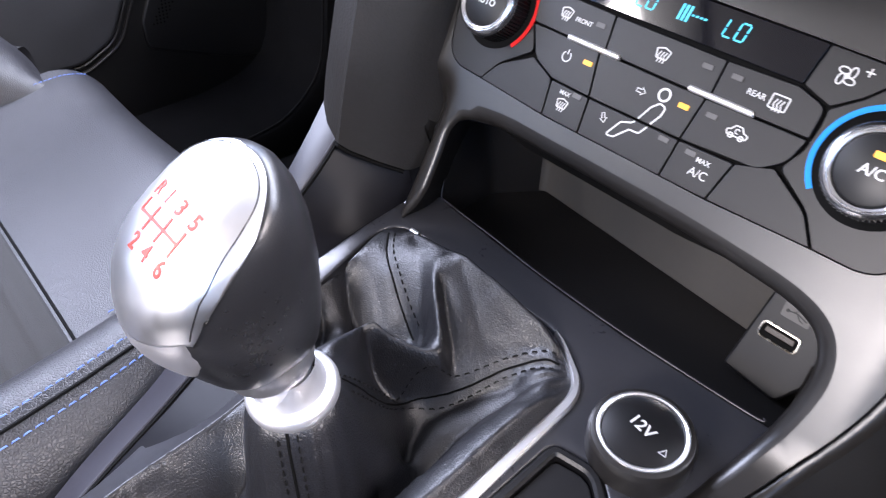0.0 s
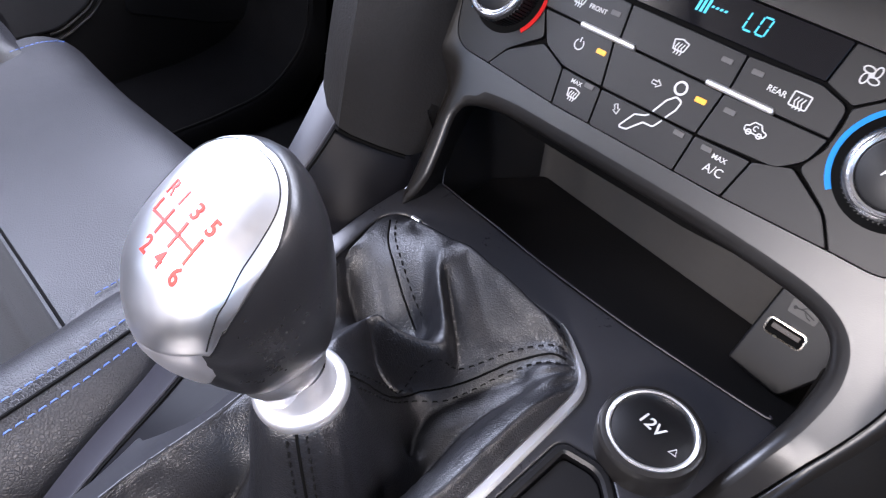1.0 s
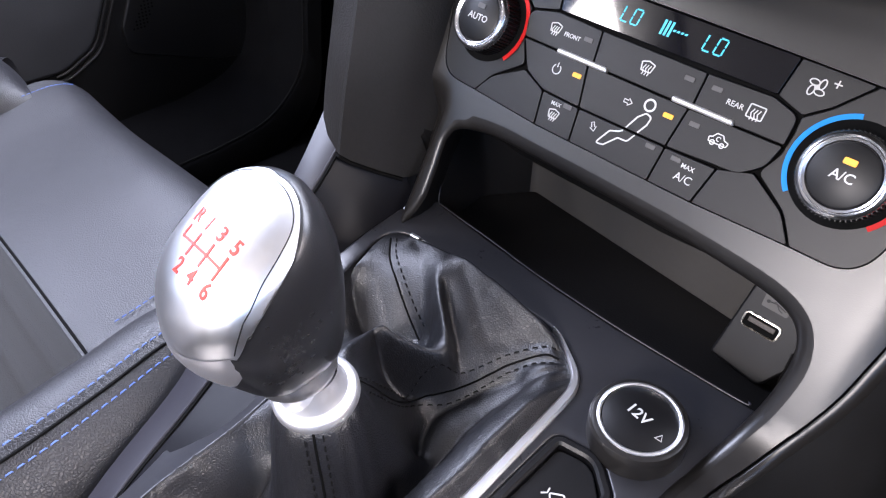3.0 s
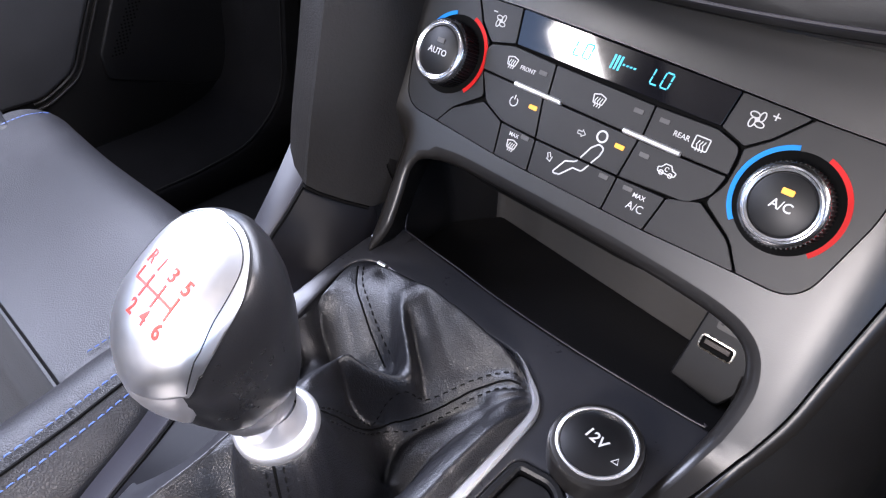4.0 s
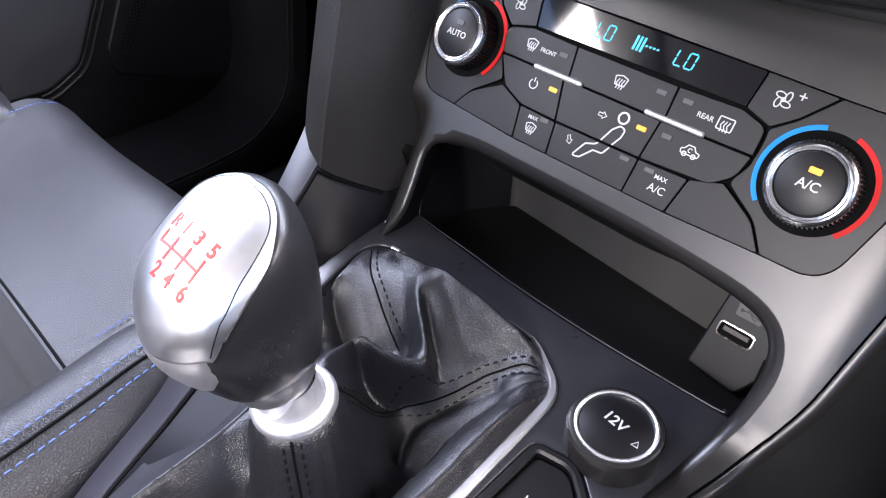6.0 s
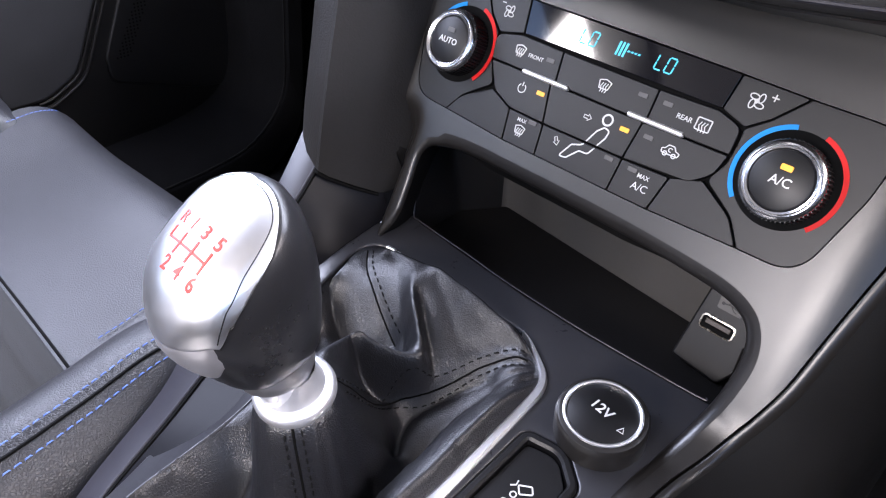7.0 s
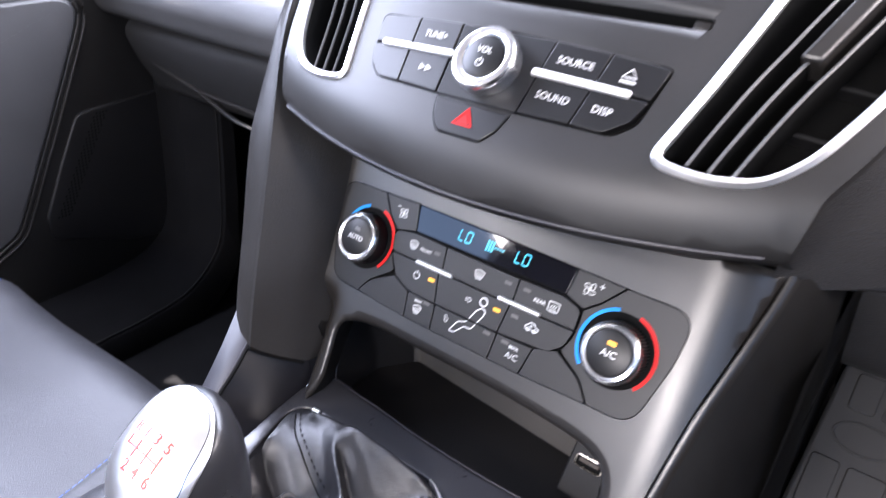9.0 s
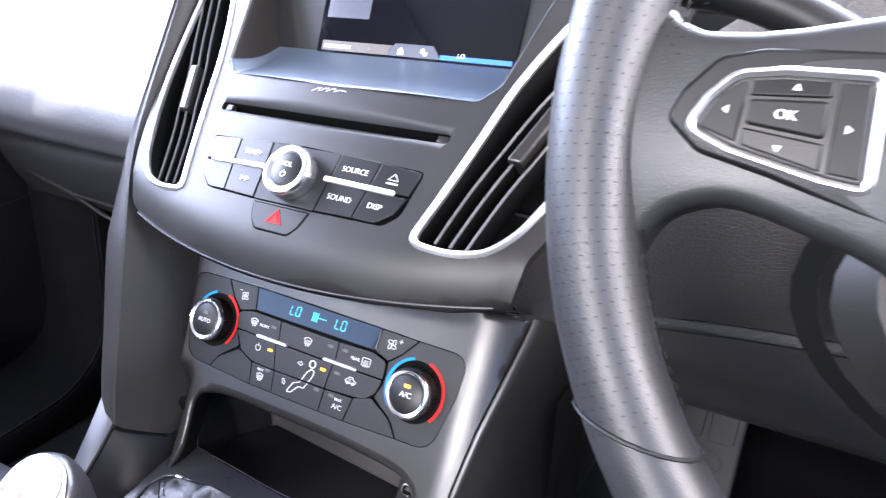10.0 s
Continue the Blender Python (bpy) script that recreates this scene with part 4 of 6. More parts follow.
for i in range(128):
    bm.faces.new((last[i], last[(i + 1) % 128], top))
bmesh.ops.recalc_face_normals(bm, faces=bm.faces)
cap_tree = BVHTree.FromBMesh(bm)
cap = part("cap", bm, ALU, lever, "brushed aluminium knob cap")
rim = [radians(270 + 49 + 2 * k) for k in range(132)]
rows = [[knob_point(a, cap_edge(a) + dz, g) for a in rim] for dz, g in ((-0.7, 0.1), (-0.5, 0.4), (0.1, 0.45), (0.3, 0.1))]
part("cap_rim", loft(rows, closed=False), DARK, lever)
groove = [knob_point(radians(270 + b), groove_line(abs(b)), 0.72) for b in [51 + 3 * k for k in range(87)] for b in [b if b <= 180 else b - 360]]
part("cap_groove", tube(groove, 0.00017, 6), DARK, cap)
# badge plate in the back of the knob
rows = []
for dz, g in ((0, -0.4), (0, 0.5), (0.05, 0.7), (0.2, 0.8), (0.4, 0.8), (0.6, 0.8), (0.8, 0.8), (0.95, 0.7), (1, 0.4), (1, -0.4)):
    rows.append([knob_point(1.5 * math.pi + (0.60 + 0.24 * min(2.2 * dz, 1)) * t, -12.5 + 21.1 * dz, g - 1.2 * abs(t) ** 16) for t in [k / 24 - 1 for k in range(49)]])
part("badge_plate", loft(rows, closed=False), material("satin_chrome_badge", (0.70, 0.69, 0.71), 0.42, metal=0.95, mottle=0.04), lever, "satin chrome plate on the back")


def knob_face(x, u, h=0.0):
    """Over the dome of the cap; x and u from the middle of the gear pattern."""
    x, y = x + 2.2, u - 6.8
    top, low = knob_place(x, y, 40), knob_place(x, y, 6)
    at, normal, *_ = cap_tree.ray_cast(top, (low - top).normalized())
    return (at if at else low) + Vector((0, -0.2, 0.98)) * (h + 0.04) / 1000


bm = bmesh.new()
for x in (-6, 0, 6):
    add_band(bm, [(x, -3.0), (x, -1.5), (x, 0), (x, 1.5), (x, 3.0)], 0.68, knob_face, -0.2, 0.22)
add_band(bm, [(x, 0) for x in (-11.5, -8, -4, 0, 3, 6)], 0.68, knob_face, -0.2, 0.24)
add_band(bm, [(-11.5, 0), (-11.5, 1.6), (-11.5, 3.2)], 0.68, knob_face, -0.2, 0.22)
part("gear_gate", bm, RED_PAINT, lever, "red gear pattern lines")
for ch, x, u in (("R", -11.5, 5.8), ("1", -6, 5.6), ("3", 0, 5.5), ("5", 6, 5.5), ("2", -6, -5.6), ("4", 0, -5.6), ("6", 6, -5.6)):
    part("gear_number", letters(ch, 3.6, knob_face, x, u, 0.0, extrude=0.2, bold=0.018), RED_PAINT, lever, "red gear number")

m = Matrix.Translation(KNOB / 1000) @ Matrix.Rotation(LEAN_BACK, 4, "X")
part("sleeve", lathe([(12.0, -28), (12.7, -29.6), (12.5, -36.2), (12.0, -37.0), (8.6, -37.1), (8.6, -31)], m, 48), STEEL_GREY, lever, "brushed steel sleeve under the knob")
part("shaft", lathe([(10.2, -36.6), (9.6, -37.4), (9.3, -44), (9.2, -52), (9.0, -60)], m, 40), SILVER, lever, "polished aluminium shaft")
m = Matrix.Translation((-0.0084, -0.1348, 0.390)) @ Matrix.Rotation(radians(7), 4, "X")
part("collar", lathe([(8.8, 12), (9.2, 8.4), (9.8, 5.2), (10.6, 3.6), (12.4, 3.0), (13.3, 2.2), (13.7, 0.8), (13.6, -0.8), (13.0, -2.2), (11.0, -5)], m, 56), SILVER, lever, "stepped satin aluminium collar")

# chrome frame round the gaiter
frame_ob = thing("gaiter_frame", tray(0, -120), "bright chrome frame round the gear gaiter", "trim ring")
ring = inset(FRAME, 0.1)
pieces = []
for wide, keep in ((1.8, lambda p: -72 < p[0] < -56 and p[1] > -50), (4.4, lambda p: p[0] > 9 and p[1] > -222)):
    seen = [keep(p) for p in ring]
    start = next(i for i in range(len(ring)) if seen[i] and not seen[i - 1])
    pieces.append((wide, [p for p, ok in zip(ring[start:] + ring[:start], seen[start:] + seen[:start]) if ok]))
bm = bmesh.new()
for wide, run in pieces:
    add_band(bm, run, wide, tray, -2.0, 1.7 if wide > 2 else 1.0, False, wide * 0.22, 36 if wide > 2 else 0)
part("chrome_frame", bm, CHROME, frame_ob)

# gaiter: leather drawn taut between its fold lines, from the collar down into the well and up to the frame
GAITER_EDGE = inset(FRAME, 1.4)
COLLAR = Vector((-8.4, -134.8, 390))
X0, Y0, STEP = -88.0, -242.0, 1.0
NX, NY = 132, 210
FOLD_LINES = [
    [(-25.0, -112.0, 379), (-29.0, -101.0, 373), (-32.0, -93.0, 369.5), (-33.0, -89.0, 368.5), (-29.0, -88.0, 367), (-23.0, -86.0, 365), (-16.0, -83.0, 363.5), (-11.0, -80.0, 362.3), (-10.0, -76.0, 362)],   # flap with a sharp crest
    [(-31, -93.5, 354), (-26, -95, 345), (-19, -93, 338), (-11, -86, 341), (-6, -79, 344)],                                          # hollow under the flap
    [(-40.0, -45.0, 371), (-40.0, -51.0, 372), (-37.0, -56.0, 371.5), (-32.0, -61.0, 370.5), (-25.0, -66.0, 369), (-17.0, -71.0, 366), (-11.0, -75.0, 362)],   # rim of the second lobe
    [(-31, -57, 367.5), (-25, -61, 363.5), (-18.5, -65.5, 359), (-12.5, -69, 355), (-7, -73, 350)],   # hollow beside it
    [(-66, -45.5, 366), (-58, -44.8, 368.5), (-50, -44.8, 370.3), (-42, -45, 371.5), (-36, -45.4, 374), (-30, -45.4, 375.5), (-21, -44.6, 374.5), (-8, -44, 372), (8, -44.5, 368), (19, -47.5, 364)],                                      # top of the second lobe
    [(-30, -49, 372), (-20, -53, 367), (-12, -57, 361), (-3, -60, 355)],
    [(-20, -48, 371), (-8, -49, 367), (6, -50, 361), (15, -51, 359)],
    [(-74.0, -50.0, 362), (-64.0, -59.0, 361.5), (-52.0, -65.0, 358.5), (-42.0, -69.0, 353), (-30.0, -73.0, 347)],                                       # front seam
    [(-62, -46, 365), (-52, -52, 367), (-42, -60, 364), (-33, -67, 357), (-24, -73, 351)],                                           # between seam and crest
    [(-79, -60, 361), (-72, -64, 361), (-65, -67, 358), (-55, -72, 352), (-43, -78, 345)],                                           # left edge of the first lobe
    [(-74, -74, 351), (-66, -78, 344), (-54, -83, 338), (-44, -84, 337), (-32, -80, 340), (-20, -77, 348)],                          # hollow behind the flap
    [(-72, -90, 350), (-62, -94, 342), (-50, -104, 345), (-40, -112, 358), (-32, -119, 374)],                                        # back of that hollow
    [(-8.5, -119.5, 382), (-10.5, -112, 371), (-13, -103, 353), (-14.5, -95, 341.5), (-12.6, -88.5, 340), (-5.5, -78.8, 342.6), (0.8, -67.5, 346.8), (6.6, -59, 353), (14.5, -52, 359), (22.5, -49.5, 362)],  # seam to the corner
    [(2, -104, 330), (-4, -94, 333), (-4, -84, 336), (4, -70, 343), (14, -61, 351)],                                                # below the seam
    [(-2, -57, 356), (8, -53.5, 357)],
    [(28, -59, 364), (29, -75, 366), (29.5, -100, 364), (29.5, -130, 362), (29, -165, 359), (29, -226, 353)],                     # roll along the frame
    [(23, -63, 361), (22, -80, 361), (20, -100, 357), (19, -130, 353), (19, -165, 349), (19, -226, 342)],
    [(18, -66, 353), (11, -82, 341), (10, -100, 331), (17, -122, 324), (17, -145, 319), (12, -170, 316), (10, -226, 316)],                               # foot of the roll
    [(-27, -141, 352), (-30, -149, 330), (-32, -158, 314), (-31, -170, 308), (-26, -188, 306)],                                      # left hollow
    [(-48, -106, 351), (-39, -119, 350.5), (-40.5, -136, 347), (-43.5, -153, 342), (-43, -172, 337), (-40, -200, 334), (-32, -226, 336)],    # roll along the passenger's side
    [(-30, -176, 313), (-18, -184, 319), (-4, -188, 321), (8, -196, 316)],                                                           # low rear fold
]


def gaiter_grid():
    """Heights over the well: a taut skin held along the folds, then slightly rounded."""
    gx, gy = np.meshgrid(X0 + STEP * np.arange(NX), Y0 + STEP * np.arange(NY), indexing="ij")
    z, held = np.full(gx.shape, 335.0), np.zeros(gx.shape, bool)

    def hold(x, y, h):
        i, j = int(round((x - X0) / STEP)), int(round((y - Y0) / STEP))
        if 0 <= i < NX and 0 <= j < NY:
            z[i, j], held[i, j] = h, True

    for line in FOLD_LINES:
        for p in ease([Vector(q) for q in line], 24):
            hold(*p)
    for r, h in ((0, 388), (6, 388), (10, 388), (12.5, 387.5), (13.5, 386), (14.5, 384)):
        for k in range(120):
            hold(COLLAR.x + r * math.cos(k * math.pi / 60), COLLAR.y + r * math.sin(k * math.pi / 60), h)
    for r, h in ((17.0, 370), (19.0, 352), (22.5, 334)):          # steep cone round the back of the lever
        for k in range(95):
            a = radians(182 + 2.3 * k)
            hold(COLLAR.x + r * math.cos(a), COLLAR.y + r * math.sin(a), h)
    away = near_edges([(x, y) for x, y in zip(gx.ravel(), gy.ravel())], [GAITER_EDGE]).reshape(gx.shape)
    within = np.array([inside(x, y, GAITER_EDGE) for x, y in zip(gx.ravel(), gy.ravel())]).reshape(gx.shape)
    out = ~within | (away < 0.8)
    top = np.array([1000 * tray(x, y).z + 0.3 for x, y in zip(gx.ravel(), gy.ravel())]).reshape(gx.shape)
    z[out], held[out] = top[out], True
    for skip in (8, 4, 2, 1):
        for _ in range(500 if skip > 1 else 900):
            pad = np.pad(z, skip, mode="edge")
            mean = (pad[2 * skip:, skip:-skip] + pad[:-2 * skip, skip:-skip] + pad[skip:-skip, 2 * skip:] + pad[skip:-skip, :-2 * skip]) / 4
            z = np.where(held, z, mean + 0.02 * skip * skip)
    for _ in range(2):                                            # soften the crests
        pad = np.pad(z, 1, mode="edge")
        mean = (pad[2:, 1:-1] + pad[:-2, 1:-1] + pad[1:-1, 2:] + pad[1:-1, :-2]) / 4
        z = 0.45 * z + 0.55 * mean
    return z


HEIGHTS = gaiter_grid()


def gaiter_point(x, y, lift=0.0):
    i, j = (x - X0) / STEP, (y - Y0) / STEP
    a, b = int(i), int(j)
    f, g = i - a, j - b
    z = (1 - f) * ((1 - g) * HEIGHTS[a, b] + g * HEIGHTS[a, b + 1]) + f * ((1 - g) * HEIGHTS[a + 1, b] + g * HEIGHTS[a + 1, b + 1])
    c, ang = math.hypot(x - COLLAR.x, y - COLLAR.y), math.atan2(y - COLLAR.y, x - COLLAR.x)
    z += 0.9 * math.sin(14 * ang + 2 * math.sin(3 * ang)) * math.exp(-((c - 17) / 3) ** 2)
    d, ang = math.hypot(x - 31, y + 46), math.atan2(y + 46, x - 31)      # creases gathered into the frame's corner
    z += 1.0 * math.sin(15 * ang + 1.6 * noise.noise(Vector((x / 16, y / 16, 7)))) * math.exp(-((d - 17) / 9) ** 2)
    z += 0.35 * noise.noise(Vector((x / 13, y / 13, 0))) + 0.14 * noise.noise(Vector((x / 4.5, y / 4.5, 4))) + 0.04 * noise.noise(Vector((x / 1.7, y / 1.7, 9)))
    return Vector((x, y, z + lift)) / 1000


gaiter = thing("gear_gaiter", tray(-20, -120), "creased black leather gear gaiter with stitched seams", "gaiter")
xs = [p[0] for p in GAITER_EDGE]
ys = [p[1] for p in GAITER_EDGE]
grid = [(x, y) for x in np.arange(min(xs) + 0.5, max(xs), 0.9) for y in np.arange(min(ys) + 0.5, max(ys), 0.9) if y > -195 or int(y) % 2 == 0]
far = near_edges(grid, [GAITER_EDGE])
grid = [p for p, d in zip(grid, far) if d > 0.5 and inside(*p, GAITER_EDGE) and math.hypot(p[0] - COLLAR.x, p[1] - COLLAR.y) > 9]
base = len(GAITER_EDGE)
v, _, tris, *_ = geometry.delaunay_2d_cdt([Vector(p) for p in GAITER_EDGE + grid], [(i, (i + 1) % base) for i in range(base)], [], 0, 1e-5)
bm = bmesh.new()
skin = [bm.verts.new(gaiter_point(q.x, q.y) if k >= base else tray(q.x, q.y, 0.2)) for k, q in enumerate(v)]
for t in tris:
    cx, cy = sum(v[i].x for i in t) / 3, sum(v[i].y for i in t) / 3
    if inside(cx, cy, GAITER_EDGE) and math.hypot(cx - COLLAR.x, cy - COLLAR.y) > 9.5:
        bm.faces.new([skin[i] for i in t])
for q in [q for q in skin if not q.link_faces]:
    bm.verts.remove(q)
bmesh.ops.recalc_face_normals(bm, faces=bm.faces)
part("skirt", bm, LEATHER, gaiter, sharp=120)


def seam(line, apart, sides=(-1, 1)):
    """A sewn seam: a narrow groove with a row of stitches on either side."""
    mid = [Vector(p[:2]) for p in ease([Vector((*p, 0)) for p in line], 14)]
    part("seam", tube([gaiter_point(p.x, p.y, 0.0) for p in mid], 0.00045, 6), SEAM, gaiter)
    for side in sides:
        row = []
        for i, p in enumerate(mid):
            d = (mid[min(i + 1, len(mid) - 1)] - mid[max(i - 1, 0)]).normalized()
            q = p + Vector((-d.y, d.x)) * apart * side
            row.append(gaiter_point(q.x, q.y, 0.12))
        stitches("seam_stitching", row, gaiter, THREAD_BLACK, 0.0022, 0.0016, 0.0003)


seam([(-74.0, -50.0), (-64.0, -59.0), (-52.0, -65.0), (-42.0, -69.0), (-30.0, -73.0)], 2.8, (1,))
seam([(-8.8, -118.5), (-10.5, -112), (-13, -103), (-14.5, -95), (-12.6, -88.5), (-5.5, -78.8), (0.8, -67.5), (6.6, -59), (14.5, -52), (22, -49.6)], 2.8)
seam([(0.8, -143.0), (2.0, -143.7), (3.4, -144.5), (4.8, -145.2), (6.2, -145.9), (7.6, -146.6)], 2.8)

# twelve-volt socket cap
socket_cap = thing("power_socket_cap", tray(60.2, -55.4), "round black power socket cap with a silver ring", "socket cap")
CAP = Matrix.Translation(tray(60.2, -55.4, 0)) @ Matrix.Rotation(radians(4), 4, "X")
part("rim", lathe([(16.6, -4), (16.7, 7.5), (16.4, 9.2), (15.8, 10.2), (14.6, 10.6), (14.0, 10.6)], CAP, 56), SATIN, socket_cap)
part("ring", lathe([(14.2, 10.4), (14.1, 11.1), (13.4, 11.3), (12.8, 11.0), (12.7, 10.2)], CAP, 56), CHROME, socket_cap, "thin silver ring")
part("disc", lathe([(12.8, 10.2), (12.2, 10.6), (0, 10.7)], CAP, 48), KEY, socket_cap)
cap_top = lambda x, u, h=0.0: CAP @ (Vector((x, u, 10.75 + h)) / 1000)
part("lettering", letters("12V", 3.9, cap_top, -1.2, 0.9, 0.0, turn=-7, bold=0.015), PRINT, socket_cap)
part("pointer_mark", band([(7.6, -2.9), (9.9, -2.7), (8.9, -0.5)], 0.45, cap_top, -0.05, 0.1, True), PRINT, socket_cap)

# traction switch
switch = thing("traction_switch", tray(55, -100), "black traction control switch set into the console", "switch")
ring = inset(POCKET, 2.0)
part("surround", band(ring, 3.4, tray, -8, 1.0, True, 0.9), KEY, switch)
part("rocker", slab(rounded([(44.5, -77, 3), (56.5, -74, 9), (65, -82, 4), (66, -122, 3), (44, -122, 3)], n=6), tray, -7, -1.2, 0.5), KEY, switch)
bm = band(circle(53.5, -95, 1.1, 12), 0.45, tray, -1.25, -1.05, True)
add_band(bm, rounded([(52.6, -91.2), (56.6, -88.6), (58.6, -90.8), (55, -93.6)], 0.6), 0.55, tray, -1.25, -1.05, True)
add_band(bm, [(50.5, -93), (52, -91.6), (51.6, -89.8)], 0.5, tray, -1.25, -1.05)
part("skid_sign", bm, PRINT, switch)
part("lettering", letters("OFF", 2.2, tray, 54, -99, -1.15, bold=0.01), PRINT, switch)

# ---- upper pod: audio unit, vents and screen ----
pod = thing("dashboard_pod", audio(0, -30), "satin charcoal dashboard pod around the audio unit and vents", "dashboard")
VENT_R = [(v.x, v.y) for v in ease([Vector(p) for p in ((77, 0), (78.5, -3.5), (84, -5), (98, -4.5), (112, 0), (122, 10), (129, 23), (139, 49), (147, 82), (154, 128), (158, 166), (155, 173), (146, 172), (128, 150), (112, 120), (99, 86), (91, 54), (84, 26), (79, 8))], 4, True)]
VENT_L = [(-x, u) for x, u in VENT_R][::-1]
SCREEN_CUT = rounded([(-90, 82, 8), (-83, 73, 8), (0, 69.5, 200), (83, 73, 8), (92, 84, 12), (108, 168, 4), (-108, 168, 4)], n=6)
UNIT = rounded([(-71, 31.5, 3), (0, 32.5, 200), (71, 31.5, 3), (67, 7, 8), (60, 0, 8), (20, -1.5, 2), (-20, -1.5, 2), (-56, 0, 8), (-64, 7, 8)], n=5)
HAZARD = rounded([(-19, -2.2, 1), (19, -2.2, 1), (16, -11, 5), (11, -17, 4), (-11, -17, 4), (-16, -11, 5)], n=4)
SLOT = rounded([(-76, 48, 2), (76, 48, 2), (76.5, 53.5, 2), (-76.5, 53.5, 2)], n=3)
POD = rounded([(-126, -17, 8), (-100, -27, 30), (-60, -34.5, 60), (0, -39, 120), (60, -34.5, 60), (100, -27, 30), (127, -18, 4), (131, 2, 20), (138, 18, 20), (149, 49, 40), (156, 87, 40), (163, 126, 40), (170, 176, 3), (-170, 176, 3), (-163, 126, 40), (-156, 87, 40), (-149, 49, 40), (-138, 18, 20), (-131, 2, 20)], n=6)


def lip(x):
    return -39 + 24 * (x / 140) ** 2


def pod_face(x, u, h=0.0):
    """The pod's face rolls under towards its lower lip."""
    d = u - lip(x)
    under = 0.0
    if d < 26:
        under = ((26 - max(d, -2)) / 26) ** 2 * 11
    return audio(x, u, h - under)


bm = sheet(POD, [UNIT, HAZARD, SLOT, VENT_R, VENT_L, SCREEN_CUT], pod_face, 5, 5)
part("housing", bm, POD_SKIN, pod, "matt charcoal pod housing", sharp=60)
# underside back to the climate panel
rows = []
for k in range(7):
    row = []
    for i in range(41):
        x = -124 + 6.2 * i
        a = pod_face(x, lip(x) + 0.5, -1.4)
        b = climate(x, 46 + 10 * abs(x / 140) ** 2, -6)
        t = k / 6
        mid = a.lerp(b, t)
        sink = 0.0018 * math.sin(math.pi * t) * (1 if t < 0.5 else 0.5)
        row.append(mid + Vector((0, 0.0, sink)) - Vector((0, 0.0, 0.0012 if t < 0.05 else 0)))
    rows.append(row)
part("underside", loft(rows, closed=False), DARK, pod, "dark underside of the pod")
path = [pod_face(x, lip(x) + 1.0, 0.1) for x in range(-120, 121, 5)]
part("lip_bead", tube(path, 0.0007, 6), TRIM, pod)

# audio unit
radio = thing("audio_unit", audio(0, 0), "black audio control unit with a silver volume dial", "car radio")
part("backing", slab(UNIT, pod_face, -7, -2.4, 0.2), SEAM, radio)


def radio_key(name, pts, top=0.5, label=""):
    pts = [(x, u, max(r, 1.0)) for x, u, r in pts]
    return part(name, slab(inset(rounded(pts, n=4), 0.35), audio, -2.6, top, 0.35), KEY, radio, label)


radio_key("button", [(-70.5, 31, 3), (-47, 31.8, 0.5), (-45, 17.2, 0.5), (-67.5, 17, 0.5)])
radio_key("button", [(-47, 31.8, 0.5), (-23, 32.2, 0.5), (-21.5, 17.2, 0.5), (-45, 17.2, 0.5)])
radio_key("button", [(-67.5, 16.4, 0.5), (-45, 16.6, 0.5), (-42.5, 0, 0.5), (-56, 0.2, 8), (-64, 7, 6)])
radio_key("button", [(-45, 16.6, 0.5), (-21.5, 16.6, 0.5), (-20, -1, 0.5), (-42.5, 0, 0.5)])
radio_key("blank_panel", [(-23, 32.2, 0.5), (23, 32.2, 0.5), (21.5, 16.8, 0.5), (20, -1.2, 0.5), (-20, -1.2, 0.5), (-21.5, 16.8, 0.5)], 0.2)
radio_key("button", [(23, 32.2, 0.5), (47, 31.8, 0.5), (45, 17.2, 0.5), (21.5, 17.2, 0.5)])
radio_key("button", [(47, 31.8, 0.5), (70.5, 31, 3), (67.5, 17, 0.5), (45, 17.2, 0.5)])
radio_key("button", [(21.5, 16.6, 0.5), (45, 16.6, 0.5), (42.5, 0, 0.5), (20, -1, 0.5)])
radio_key("button", [(45, 16.6, 0.5), (67.5, 16.4, 0.5), (64, 7, 6), (56, 0.2, 8), (42.5, 0, 0.5)])
for x0, x1 in ((-62, -20), (19, 60)):
    part("slider_bar", slab(rounded([(x0, 15.6), (x1, 15.6), (x1, 18.4), (x0, 18.4)], 1.0), audio, 0.2, 1.9, 0.7), SLIDER, radio, "pale silver bar")
for text, x, u in (("SOURCE", 34.5, 24.2), ("SOUND", 32, 8.4), ("DISP", 52.5, 8.4), ("TUNE+", -34, 24.2)):
    part("lettering", letters(text, 3.0, audio, x, u, 0.75, bold=0.0, width=0.95), PRINT, radio)
bm = band([(53.8, 23.6), (59.4, 23.6), (56.6, 27.0)], 0.6, audio, 0.5, 0.8, True)
add_band(bm, [(53.6, 21.8), (59.6, 21.8)], 0.9, audio, 0.5, 0.8)
part("eject_sign", bm, PRINT, radio)
bm = slab([(-34.5, 7), (-31.5, 8.6), (-34.5, 10.2)], audio, 0.5, 0.8, 0)
add_slab(bm, [(-31, 7), (-28, 8.6), (-31, 10.2)], audio, 0.5, 0.8, 0)
part("skip_sign", bm, PRINT, radio)
m = axes(audio, 0, 15.2)
volume = part("volume_dial", lathe([(13.6, 0), (13.6, 6.6), (13.2, 7.4)], m, 60), RINGS, radio, "silver volume dial")
bm = bmesh.new()
for i in range(72):
    a = 2 * math.pi * i / 72
    c, s = math.cos(a), math.sin(a)
    ring = [[bm.verts.new(m @ (Vector((r * c - t * s, r * s + t * c, h)) / 1000)) for r, t in ((13.5, -0.3), (14.1, -0.2), (14.1, 0.2), (13.5, 0.3))] for h in (0.4, 6.6)]
    bridge(bm, ring[0], ring[1])
    bm.faces.new(ring[1])
